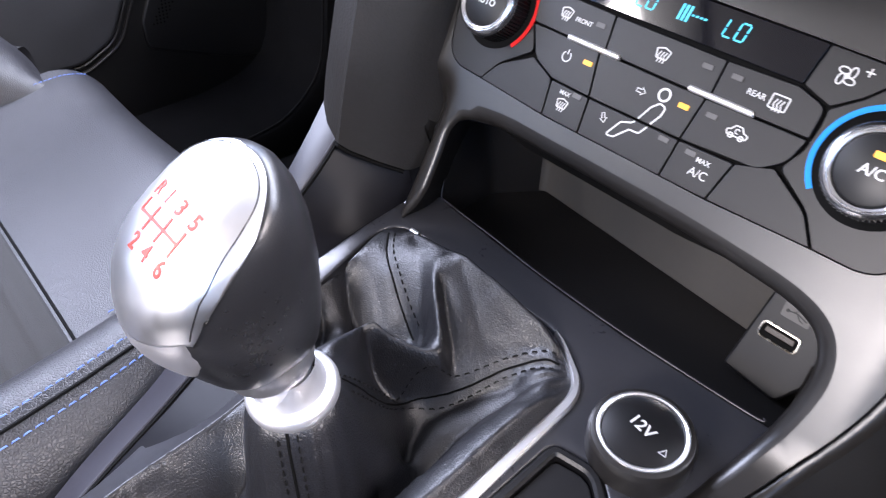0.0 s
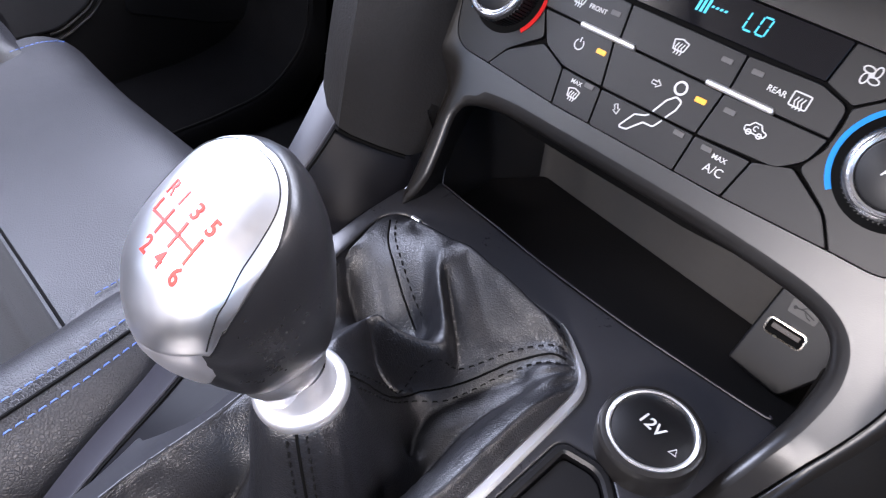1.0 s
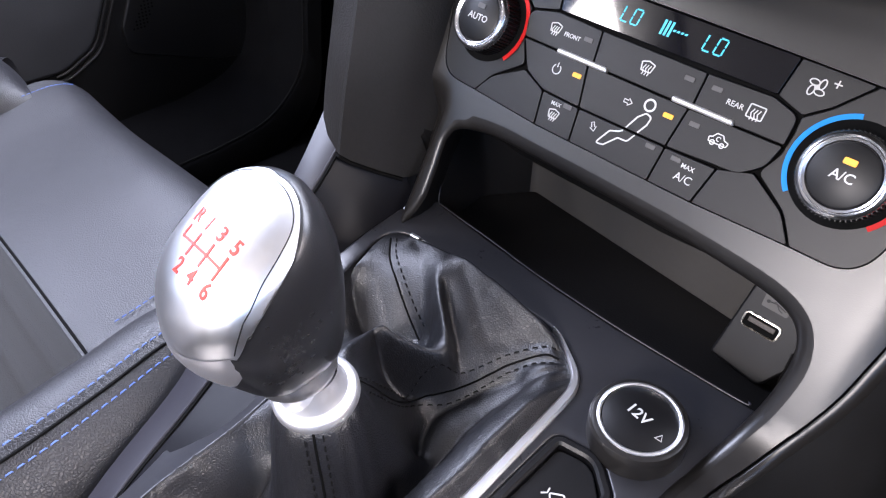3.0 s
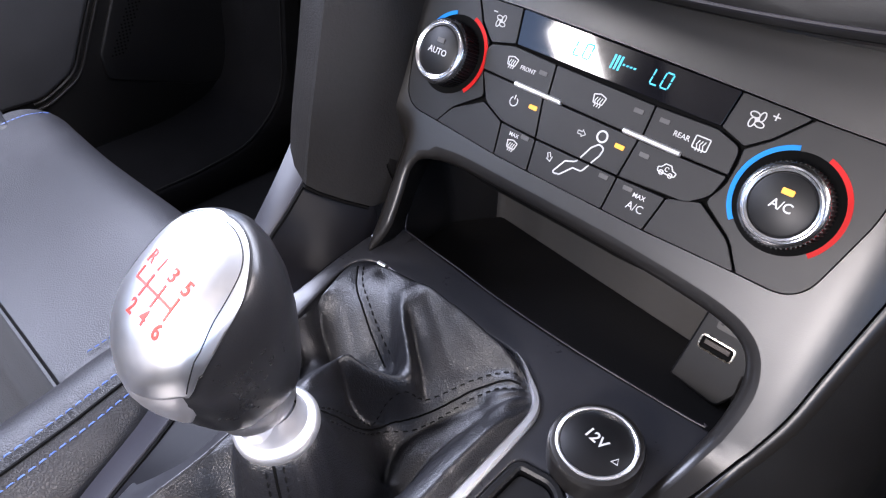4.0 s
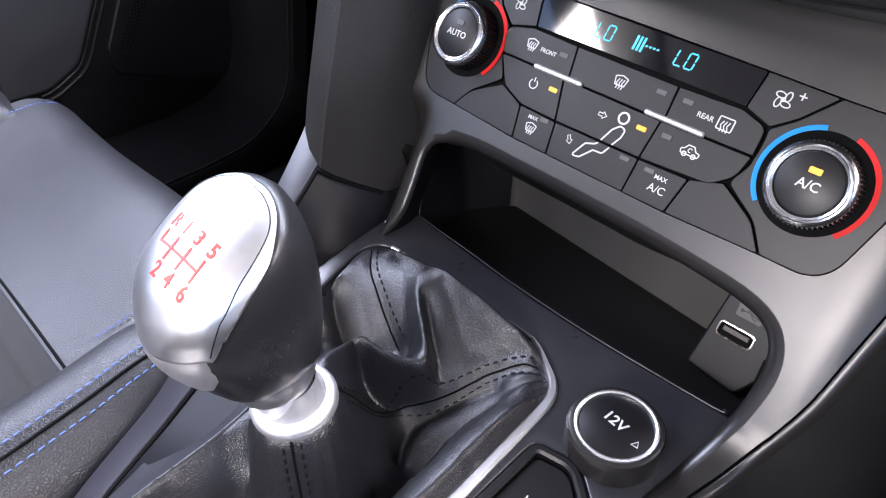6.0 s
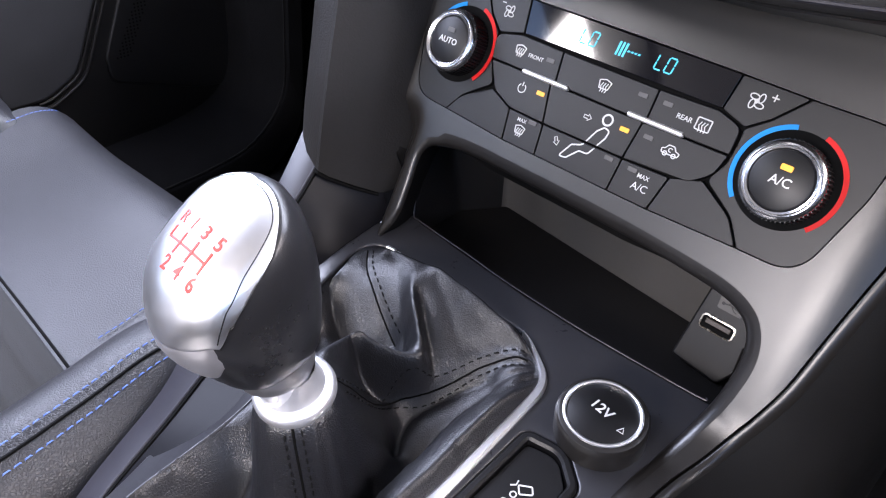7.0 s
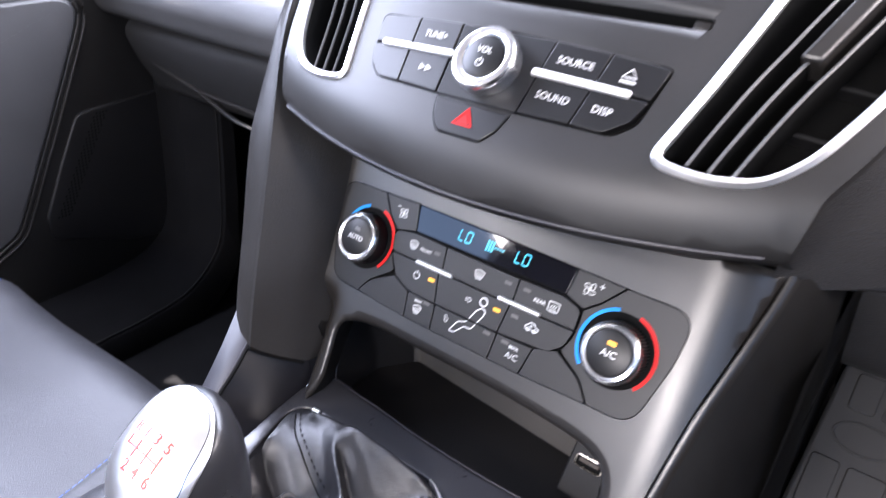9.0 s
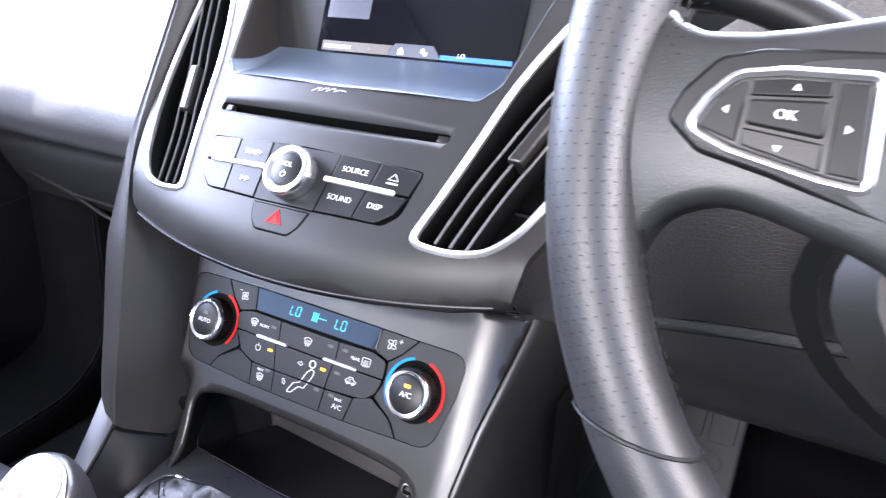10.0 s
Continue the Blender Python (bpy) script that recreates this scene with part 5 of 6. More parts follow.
part("ribs", bm, RINGS, volume)
part("ring", lathe([(14.0, 6.4), (13.9, 7.6), (13.2, 8.6), (11.8, 9.0), (10.2, 8.7), (9.2, 7.6)], m, 60), RINGS, volume, "bright silver ring")
part("cap", lathe([(9.3, 7.2), (9.0, 8.2), (8.4, 8.5), (0, 8.8)], m, 40), KEY, volume)
vol_face = lambda x, u, h=0.0: audio(x, 15.2 + u, 8.8 + h)
part("lettering", letters("VOL", 2.6, vol_face, 0, 2.4, 0.15, bold=0.01), PRINT, volume)
part("power_sign", add_band(band(circle(0, -3.0, 1.5, 16, 120, 420), 0.4, vol_face, 0, 0.2), [(0, -2.6), (0, -1.0)], 0.4, vol_face, 0, 0.2), PRINT, volume)

hazard = thing("hazard_switch", audio(0, -10), "black hazard light switch with a red triangle", "switch")
part("button", slab(inset(HAZARD, 0.4), pod_face, -4, 0.6, 0.7), KEY, hazard)
hz = lambda x, u, h=0.0: pod_face(x, u, 0.6 + h)
bm = band([(-4.6, -11.8), (4.6, -11.8), (0, -4.6)], 1.0, hz, -0.1, 0.2, True)
add_band(bm, [(-2.6, -10.6), (2.6, -10.6), (0, -6.6)], 0.8, hz, -0.1, 0.2, True)
add_slab(bm, [(-1.8, -10.2), (1.8, -10.2), (0, -7.4)], hz, -0.1, 0.18, 0)
part("warning_triangle", bm, RED, hazard, "red warning triangle")

# disc slot with its scooped ends
disc = thing("disc_slot", audio(0, 50), "dark disc slot with scooped ends above the audio unit", "disc slot")
rings = [[pod_face(x, u, -0.2) for x, u in inset(SLOT, -0.4)], [pod_face(x, u, -2) for x, u in inset(SLOT, 0.5)], [pod_face(x, u, -14) for x, u in inset(SLOT, 1.0)]]
bm = loft(rings, cap=False)
bm.faces.new([bm.verts.new(pod_face(x, u, -14)) for x, u in inset(SLOT, 1.0)])
part("slot_throat", bm, SEAM, disc)
for s in (-1, 1):
    part("scoop", slab([(s * 75, 48.8), (s * 75, 53), (s * 69, 52.6), (s * 69, 49)], pod_face, -5, -1.6, 0.6), SATIN, disc)
bm = bmesh.new()
add_band(bm, [(-14, 65.4), (-11, 67.2), (-8.6, 67.8), (-9.4, 65.8), (-5.4, 67.8), (-3.2, 68), (-4.2, 66), (-0.6, 68), (1.4, 68), (0.6, 66.2), (4, 67.6), (8.4, 67.2)], 0.5, pod_face, -0.1, 0.15)
part("maker_mark", bm, PRINT, pod, "small white mark")


def vent(outline, s):
    v = thing("air_vent", audio(s * 105, 0), "black air vent in a bright chrome frame", "air vent", "dashboard vents")
    part("frame", band(inset(outline, 0.4), 3.4, pod_face, -1.5, 2.0, True, 1.2), CHROME, v, "satin chrome frame")
    rings = [[pod_face(x, u, -1) for x, u in inset(outline, 1.5)], [pod_face(x, u, -14) for x, u in inset(outline, 3)], [pod_face(x, u, -34) for x, u in inset(outline, 5)]]
    bm = loft(rings, cap=False)
    bm.faces.new([bm.verts.new(pod_face(x, u, -34)) for x, u in inset(outline, 5)])
    part("duct", bm, SEAM, v)
    for k, off in enumerate((8.0, 15.6, 23.2)):
        line = []
        for j in range(17):
            u = -1 + 160 * j / 16
            kink = (0.9 if s < 0 else 0.35) * (math.tanh((u - 40) / 3) + math.tanh((u - 88) / 3) - 0.04 * (u - 64))
            line.append(((79.5 + 0.24 * u + 0.0009 * u * u + off * (1 + 0.0016 * u) + kink) * s, u))
        line = [(x, u) for x, u in line if inside(x, u, outline)]
        bm = bmesh.new()
        rows = []
        for dx, h in ((-0.7, -3), (-0.4, -2.0), (0.4, -2.0), (0.7, -3), (0.5, -18), (-0.5, -18)):
            rows.append([bm.verts.new(pod_face(x + dx, u, h)) for x, u in line])
        for a, b in zip(rows, rows[1:] + rows[:1]):
            bridge(bm, a, b, False)
        bmesh.ops.recalc_face_normals(bm, faces=bm.faces)
        # slat body black for shade, with a pale tube as its lit edge
        slat = part("slat", bm, SEAM, v)
        part("slat_edge", tube([pod_face(x, u, -1.9) for x, u in line], 0.0007, 6), SLAT_EDGE, slat, "front edge, coloured paler for light")
        if k == 1:
            at, d = [sum(x for x, u in line if abs(u - m) < 5.1) / max(len([1 for x, u in line if abs(u - m) < 5.1]), 1) for m in (47, 78)]
            part("handle", slab(rounded([(at - 3.6, 46), (at + 3.6, 46), (d + 3.6, 78), (d - 3.6, 78)], 1.6), pod_face, -12, 1.6, 1.4), SATIN, v, "dark grey sliding handle")
    for j in range(7):
        u = 8 + 22 * j
        xa, xb = 82 + 0.24 * u + 0.0008 * u * u, 110 + 1.1 * max(u, 0) ** 0.74
        part("rear_fin", slab([(s * xa, u), (s * xb, u), (s * xb, u + 1.4), (s * xa, u + 1.4)], pod_face, -32, -24, 0), DARK, v)


vent(VENT_R, 1)
vent(VENT_L, -1)

# scooped shelf under the screen, and the screen in its recess
def screen_face(x, u, h=0.0):
    """Screen: leans back by a quarter of a right angle."""
    return Vector((x, 105 + 0.39 * u - 0.92 * h, 597 + 0.92 * u + 0.39 * h)) / 1000


screen = thing("touch_screen", screen_face(0, 0), "dark touch screen in a recess above the audio unit", "screen")
ends = sorted((p for p in SCREEN_CUT if p[1] < 167.9), key=lambda p: math.atan2(p[0], 130 - p[1]))
scoop = [(p.x, p.y) for p in ease([Vector((x, u, 0)) for x, u in ends], 4)]
rows = []
for k in range(12):
    row = []
    for x, u in scoop:
        a = pod_face(x, u, 0)
        up = 1 + max(0, 1000 * a.z - 599) / 0.92
        b = screen_face(x * 1.02, up, -1.0)
        if k < 4:
            ang = radians(30 * k)
            n = Vector((-x, 118 - u)).normalized() * 2.2 * (1 - math.cos(ang))
            row.append(pod_face(x + n.x, u + n.y, 0.25 - 2.2 * math.sin(ang)))
        else:
            t = (k - 3) / 8
            n = Vector((-x, 118 - u)).normalized() * 2.2
            mid = pod_face(x + n.x, u + n.y, -1.95).lerp(b, t)
            row.append(mid + Vector((0, 0, -0.003 * math.sin(math.pi * t) * (1 if up < 2 else 0))))
    rows.append(row)
low = [i for i, (x, u) in enumerate(scoop) if 1000 * pod_face(x, u, 0).z < 606]
first, last = low[0], low[-1]
for name, a, b in (("recess_side", 0, first + 1), ("recess_side", last, len(scoop))):
    part(name, loft([r[a:b] for r in rows], closed=False), SATIN, screen, "charcoal side of the screen recess")
rows = [r[first:last + 1] for r in rows]
shelf = part("shelf", loft(rows, closed=False), material("smooth_blue_black_shelf", (0.055, 0.072, 0.098), 0.34, wear=0.05), screen, "smooth dark shelf below the screen")
part("bezel", slab(rounded([(-112, -6), (112, -6), (120, 120), (-120, 120)], 5), screen_face, -20, -1.0, 1.0), DARK, screen)
SCREEN = rounded([(-60, 0), (78, 0), (80, 92), (-60, 92)], 2)
part("glass", slab(SCREEN, screen_face, -2, 0.2, 0.2), PIANO, screen, "dark glossy screen glass")
part("status_bar", slab([(31, 1.5), (76, 1.5), (76, 4.2), (30, 4.2)], screen_face, 0.1, 0.3, 0), SCREEN_BLUE, screen, "blue line on the screen")
part("status_strip", slab([(-56, 1.5), (-7, 1.5), (-3, 7.5), (-56, 7.5)], screen_face, 0.1, 0.3, 0), material("screen_brown_strip", (0.03, 0.025, 0.02), 0.3, emit=(0.10, 0.07, 0.05), emission=0.08), screen)
part("menu_tab", slab([(-7, 1.5), (31, 1.5), (25, 9), (-1.5, 9)], screen_face, 0.1, 0.28, 0), SCREEN_GREY, screen)
part("info_panel", slab([(-56, 22), (-24, 22), (-24, 60), (-56, 60)], screen_face, 0.1, 0.25, 0), SCREEN_GREY, screen)
bm = slab([(1.0, 2.6), (4.8, 2.6), (4.8, 5), (2.9, 7), (1.0, 5)], screen_face, 0.25, 0.4, 0)
part("home_sign", bm, ICON_WHITE, screen)
bm = slab(circle(18.0, 5.6, 1.4, 10), screen_face, 0.25, 0.4, 0)
add_slab(bm, circle(20.2, 4.0, 1.2, 10), screen_face, 0.25, 0.4, 0)
part("settings_sign", bm, ICON_WHITE, screen)
part("lettering", letters("LO", 2.6, screen_face, 44, 4.4, 0.3), ICON_WHITE, screen)
part("title_bars", slab([(-54, 3.2), (-34, 3.2), (-34, 5.2), (-54, 5.2)], screen_face, 0.3, 0.4, 0), ICON_WHITE, screen)
part("status_sign", slab(circle(-20, 4.2, 1.2, 10), screen_face, 0.3, 0.4, 0), GREY_PRINT, screen)

# ---- steering wheel ----
HUB = Vector((0.3545, -0.031, 0.621))
WTILT = radians(22)
WHEEL = Matrix.Translation(HUB) @ Matrix.Rotation(radians(90) - WTILT, 4, "X")
# wheel space: x across, y up along the wheel, z towards the driver


def wheel(x, y, h=0.0):
    return WHEEL @ (Vector((x, y, h)) / 1000)


def spoke_face(x, y, h=0.0):
    return wheel(x, y, 9 + h - 0.004 * (y + 8) ** 2 - 0.0012 * (abs(x) - 140) ** 2)


steering = thing("steering_wheel", HUB, "black leather steering wheel with perforated grips", "steering wheel")
N = 120
rings = []
for i in range(N):
    a = 2 * math.pi * i / N
    c, s = math.cos(a), math.sin(a)
    grip = math.exp(-((math.degrees(math.atan2(s, -c)) - 28) / 26) ** 2) + math.exp(-((math.degrees(math.atan2(s, c)) - 28) / 26) ** 2)
    r = 15.2 + 1.6 * grip
    ring = []
    for j in range(20):
        b = 2 * math.pi * j / 20
        rr = 183 + r * 0.95 * math.cos(b)
        ring.append(wheel(rr * c, rr * s, r * 1.08 * math.sin(b)))
    rings.append(ring)
WHEEL_LEATHER = material("perforated_wheel_leather", (0.017, 0.017, 0.0185), 0.44, grain=0.0009, bump=0.10, cells=0.0012, cell_bump=0.10, wear=0.12)
part("rim", loft(rings, wrap=True), WHEEL_LEATHER, steering)
bm = bmesh.new()
for s in (-1, 1):
    for i in range(110):
        ang = 180 - (-33.5 + i * 1.15) if s < 0 else (-33.5 + i * 1.15)
        a = radians(ang)
        c, n = math.cos(a), math.sin(a)
        for b0 in range(50, 200, 14):
            b = radians(b0 + (7 if i % 2 else 0))
            grip = math.exp(-((math.degrees(math.atan2(n, abs(c))) - 28) / 26) ** 2)
            r = 15.2 + 1.6 * grip
            rr = 183 + (r * 0.95 + 0.03) * math.cos(b)
            cpt = Vector((rr * c, rr * n, (r * 1.08 + 0.03) * math.sin(b)))
            t = Vector((-n, c, 0))
            w = Vector((-math.sin(b) * c, -math.sin(b) * n, math.cos(b)))
            vs = [bm.verts.new(WHEEL @ ((cpt + 0.27 * math.cos(q) * t + 0.66 * math.sin(q) * w) / 1000)) for q in (0, 1.05, 2.09, 3.14, 4.19, 5.24)]
            bm.faces.new(vs)
for s in (-1, 1):
    for i in range(16):
        for j in range(14):
            x, y = -172 + 2.2 * i, -26 + 5.2 * j + (2.6 if i % 2 else 0)
            if -0.9 * (y - 12) - 168 > x or x > -160 + 0.25 * abs(y - 8) or x < -172 + 0.02 * (y - 10) ** 2:
                continue
            bm.faces.new([bm.verts.new(spoke_face(-s * (x + 0.66 * math.cos(q)), y + 0.27 * math.sin(q), 0.06)) for q in (0, 1.05, 2.09, 3.14, 4.19, 5.24)])
tagged(part("perforation", bm, DARK, steering, "rows of punched holes"), kind="stuff")
for ang in (-34.5, 214.5):
    a = radians(ang)
    c, n = math.cos(a), math.sin(a)
    path = []
    for j in range(24):
        b = 2 * math.pi * j / 24
        slant = a + radians(4.2) * math.cos(b) * (1 if c > 0 else -1)
        path.append(wheel((183 + 15.0 * math.cos(b)) * math.cos(slant), (183 + 15.0 * math.cos(b)) * math.sin(slant), 16.9 * math.sin(b)))
    part("seam", tube(path, 0.0007, 6, closed=True), DARK, steering)
path = []
for i in range(150):
    a = radians(180 + 34 - i * 0.62)
    if abs(math.degrees(a) - 178) < 13:
        continue
    path.append(wheel((183 - 15.6) * math.cos(a), (183 - 15.6) * math.sin(a), 2.0))
stitches("stitching", path, steering, THREAD_BLACK, 0.003, 0.0016, 0.0005)

# spokes: shells from the rim to the hub, with a switch cluster in a chrome frame
SPOKE = [(-178, 46, 6), (-169, 27, 8), (-160, 18, 8), (-140, 17, 20), (-60, 26, 10), (-60, -62, 10), (-98, -43, 20), (-117, -37, 20), (-138, -32.5, 12), (-150, -35, 10), (-158, -41, 10), (-165, -54, 10), (-176, -66, 6)]


for s in (-1, 1):
    outline = [(p.x, p.y) for p in ease([Vector((-s * x, y)) for x, y, r in SPOKE], 6, True)]
    part("spoke", sheet(outline, [], spoke_face, 7, 14, roll=5), WHEEL_LEATHER, steering)
    mirror = lambda pts: [(-s * p[0], *p[1:]) for p in pts]
    set_in = lambda pts: mirror([(-154 + 0.87 * (p[0] + 154), p[1] - 4.1, *p[2:]) for p in pts])
    plate = rounded(mirror([(-160.5, -11, 5), (-157, -2, 8), (-149, 8, 8), (-138, 11, 12), (-60, 17, 4), (-60, -43, 4), (-131, -23.5, 12), (-150, -19.5, 8)]), n=6)
    part("switch_plate", slab(plate, spoke_face, -3, 1.6, 1.4), KEY, steering)
    frame_line = rounded(set_in([(-154, -9, 4), (-149, 0, 8), (-142, 7, 8), (-128, 9, 12), (-102, 9.5, 3), (-99.5, -20, 3), (-112, -19, 10), (-140, -14, 8)]), n=6)
    part("switch_frame", band(frame_line, 2.6, spoke_face, 1.0, 3.4, True, 1.1), CHROME, steering, "bright chrome switch frame")
    cluster = part("switch_pod", slab(inset(frame_line, 1.2), spoke_face, 0, 2.4, 0.8), SATIN, steering, "black switch cluster")
    for name, pts in (("left_key", [(-151, -8.5, 2), (-146, 0.5, 4), (-140, 5.5, 3), (-137.5, 5.8, 1), (-138, -12, 1)]), ("upper_key", [(-136.8, 6, 1), (-128, 7, 1), (-114, 7.4, 1), (-114, 2.4, 1), (-137, 1, 1)]), ("lower_key", [(-137, -12.4, 1), (-113, -17, 1), (-113.5, -9, 1), (-137.2, -7, 1)]), ("right_key", [(-113, 7.4, 1), (-104, 7.6, 1), (-102, -17.6, 1), (-112, -17, 1)])):
        part(name, slab(inset(rounded(set_in(pts), n=3), 0.3), spoke_face, 2, 3.0, 0.6), KEY, cluster)
    part("ok_key", slab(rounded(set_in([(-136.5, -6.4), (-114, -8.2), (-114.5, 1.6), (-136.5, 0.4)]), 1.5), spoke_face, 2, 3.9, 0.8), KEY, cluster)
    for x, y, d in ((-143, -3, 180), (-124, 4.6, 90), (-126, -12.0, -90), (-108, -5, 0)):
        c, n = math.cos(radians(d)), math.sin(radians(d))
        tri = set_in([(x + 1.2 * (c * px - n * py), y + 1.2 * (n * px + c * py)) for px, py in ((-0.7, -1), (-0.7, 1), (0.8, 0))])
        part("arrow_sign", slab(tri, spoke_face, 2.9, 3.2, 0), PRINT, cluster)
    if s < 0:
        part("lettering", letters("OK", 2.6, spoke_face, -129.2, -7.3, 4.0, bold=0.01), PRINT, cluster)
hub_shape = rounded([(-64, 46, 20), (64, 46, 20), (66, -10, 20), (40, -60, 25), (-40, -60, 25), (-66, -10, 20)], n=6)
part("airbag_cover", slab(hub_shape, lambda x, y, h: wheel(x, y, 14 + h - 0.002 * (x * x + y * y)), -30, 8, 6), DASH, steering, "grained black airbag cover")

# column shroud and stalk
column = thing("steering_column", (0.355, 0.1, 0.56), "black steering column shroud behind the wheel", "column shroud")
rings, gap = [], []
for t in range(9):
    d = -50 - 16 * t
    w = 108 - 2 * t
    rings.append([wheel(w * math.cos(a) * (1 - 0.06 * math.sin(a)), -46 + (58 + 1.0 * t) * math.sin(a), d) for a in [2 * math.pi * j / 36 for j in range(36)]])
rings.insert(0, [wheel(96 * math.cos(a), -46 + 48 * math.sin(a), -42) for a in [2 * math.pi * j / 36 for j in range(36)]])
part("shroud", loft(rings), SIDE, column)
rings = [[wheel((w * math.cos(a)), -50 + v * math.sin(a), d) for a in [2 * math.pi * j / 36 for j in range(36)]] for d, w, v in ((-70, 112, 62), (-72, 121, 66), (-110, 121, 66))]
part("shroud_gap", loft(rings, cap=False), SEAM, column)
for s in (-1, 1):
    part("stalk", tube(ease([wheel(s * 90, 10, -55), wheel(s * 120, 30, -50), wheel(s * 150, 42, -46), wheel(s * 176, 46, -44)], 6), 0.008, 12), DARK, column)

# ---- passenger side, dash, seat, door, footwells ----
def skin(name, sections, mat, parent, label="", n=6, closed=False, m=5):
    """A surface through smooth sections of points in millimetres."""
    cross = [ease([Vector(p) / 1000 for p in s], m, closed) for s in sections]
    cols = [ease([c[k] for c in cross], n) for k in range(len(cross[0]))]
    return part(name, loft([[c[i] for c in cols] for i in range(len(cols[0]))], closed=closed, cap=closed), mat, parent, label)


dash = thing("dashboard", (0, 0.4, 0.55), "black grained soft dashboard across the car", "dashboard")
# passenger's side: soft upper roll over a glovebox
# this roll takes the paler skin, brightened as if by sun
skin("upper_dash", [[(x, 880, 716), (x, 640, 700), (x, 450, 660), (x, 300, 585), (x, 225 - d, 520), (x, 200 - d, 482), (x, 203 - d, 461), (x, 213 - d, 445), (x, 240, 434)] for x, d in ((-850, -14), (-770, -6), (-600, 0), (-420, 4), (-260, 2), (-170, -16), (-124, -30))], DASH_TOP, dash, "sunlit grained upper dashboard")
skin("glovebox", [[(x, 244, 438), (x, 230, 424), (x, 234, 400), (x, 252, 362), (x, 280, 335), (x, 420, 322)] for x in (-720, -500, -300, -150, -122)], GLOVE, dash, "black glovebox lid")
part("glovebox_gap", tube([Vector((x, 261, 352)) / 1000 for x in range(-660, -140, 40)], 0.0016, 6), SEAM, dash)
for ends in (((-700, 242, 390), (-654, 244, 375), (-600, 248, 361), (-541, 256, 335), (-480, 290, 312)), ((-600, 248, 362), (-560, 249, 360), (-527, 250, 358), (-440, 252, 352))):
    part("glovebox_strip", tube(ease([Vector(p) / 1000 for p in ends], 6), 0.0028, 8), SATIN, dash, "thin satin edge strip")
# driver's side: hood, cluster panel and lower dash
skin("driver_dash", [[(x, 860, 700), (x, 500, 720), (x, 300, 735), (x, 235, 742 + k), (x, 215, 730 + k), (x, 225, 715 + k)] for k, x in ((0, 150), (14, 220), (24, 355), (14, 490), (0, 560), (-10, 760))], DASH, dash, "grained instrument hood")
skin("lower_dash", [[(118, 41, 479), (119, 34, 490), (121, 20, 504), (124, 4, 520)], [(137, 56, 478), (137, 50, 500), (138, 40, 530), (140, 32, 552)], [(173, 89, 478), (170, 84, 505), (166, 76, 560), (158, 80, 600)], [(228, 106, 478), (226, 100, 510), (222, 100, 570), (215, 130, 640)], [(360, 122, 476), (360, 114, 510), (360, 118, 580), (360, 160, 650)], [(760, 130, 476), (760, 122, 510), (760, 130, 590), (760, 200, 690)]], DASH, dash, "plain black lower dashboard panel")
skin("lower_lip", [[(118, 42, 479), (119, 48, 470), (130, 90, 466)], [(173, 90, 478), (172, 96, 468), (178, 160, 462)], [(360, 123, 476), (360, 130, 466), (360, 200, 460)], [(760, 131, 476), (760, 140, 466), (760, 210, 460)]], DASH, dash)
skin("knee_panel", [[(x, 150, 472), (x, 150, 440), (x, 165, 400), (x, 215, 350), (x, 420, 320)] for x in (142, 220, 360, 500, 760)], DASH, dash, "grained black knee panel")
skin("center_top", [[(x, 880, 716), (x, 500, 712), (x, 300, 730), (x, 235, 738), (x, 215, 734), (x, 220, 722)] for x in (-175, -90, 0, 90, 160)], DASH, dash, "grained dashboard top above the screen")
part("stack_core", box(bmesh.new(), -0.118, 0.125, 0.085, 0.60, 0.10, 0.585), DARK, dash)
part("cowl", box(bmesh.new(), -0.76, 0.76, 0.46, 0.92, 0.30, 0.60), DARK, dash)

cluster = thing("instrument_cluster", (0.355, 0.2, 0.66), "instrument cluster with round dials", "instruments")
face = lambda x, y, h=0.0: Vector((355 + x, 205 + 0.3 * y - 0.95 * h, 665 + 0.95 * y + 0.3 * h)) / 1000
part("panel", slab(rounded([(-150, -60), (150, -60), (150, 60), (-150, 60)], 30), face, -20, 0, 2), DARK, cluster)
for cx in (-80, 80):
    part("dial_face", slab(circle(cx, 0, 50, 48), face, -1, 1, 0.3), PIANO, cluster)
    part("dial_ring", band(circle(cx, 0, 51, 64), 4, face, 0, 8, True, 1.5), CHROME, cluster, "chrome dial ring")
    for k, ch in enumerate("0123456"):
        a = radians(220 - 40 * k)
        part("lettering", letters(ch, 7, face, cx + 36 * math.cos(a), 36 * math.sin(a), 1.1), PRINT, cluster)
    bm = bmesh.new()
    for k in range(25):
        a = radians(220 - 10 * k)
        add_band(bm, [(cx + 43 * math.cos(a), 43 * math.sin(a)), (cx + 47 * math.cos(a), 47 * math.sin(a))], 0.9, face, 0.9, 1.3)
    part("dial_marks", bm, PRINT, cluster)

# passenger seat
seat = thing("passenger_seat", (-0.36, -0.3, 0.02), "black leather sports seat with blue stitching", "car seat")


def cushion_z(x, y):
    z = 268 + 4 * math.sin((x + 360) / 60)
    z += (8 + 6 * min(max((x + 440) / 140, 0), 1)) * math.exp(-((y + 70) / 50) ** 2)
    return z


rows = []
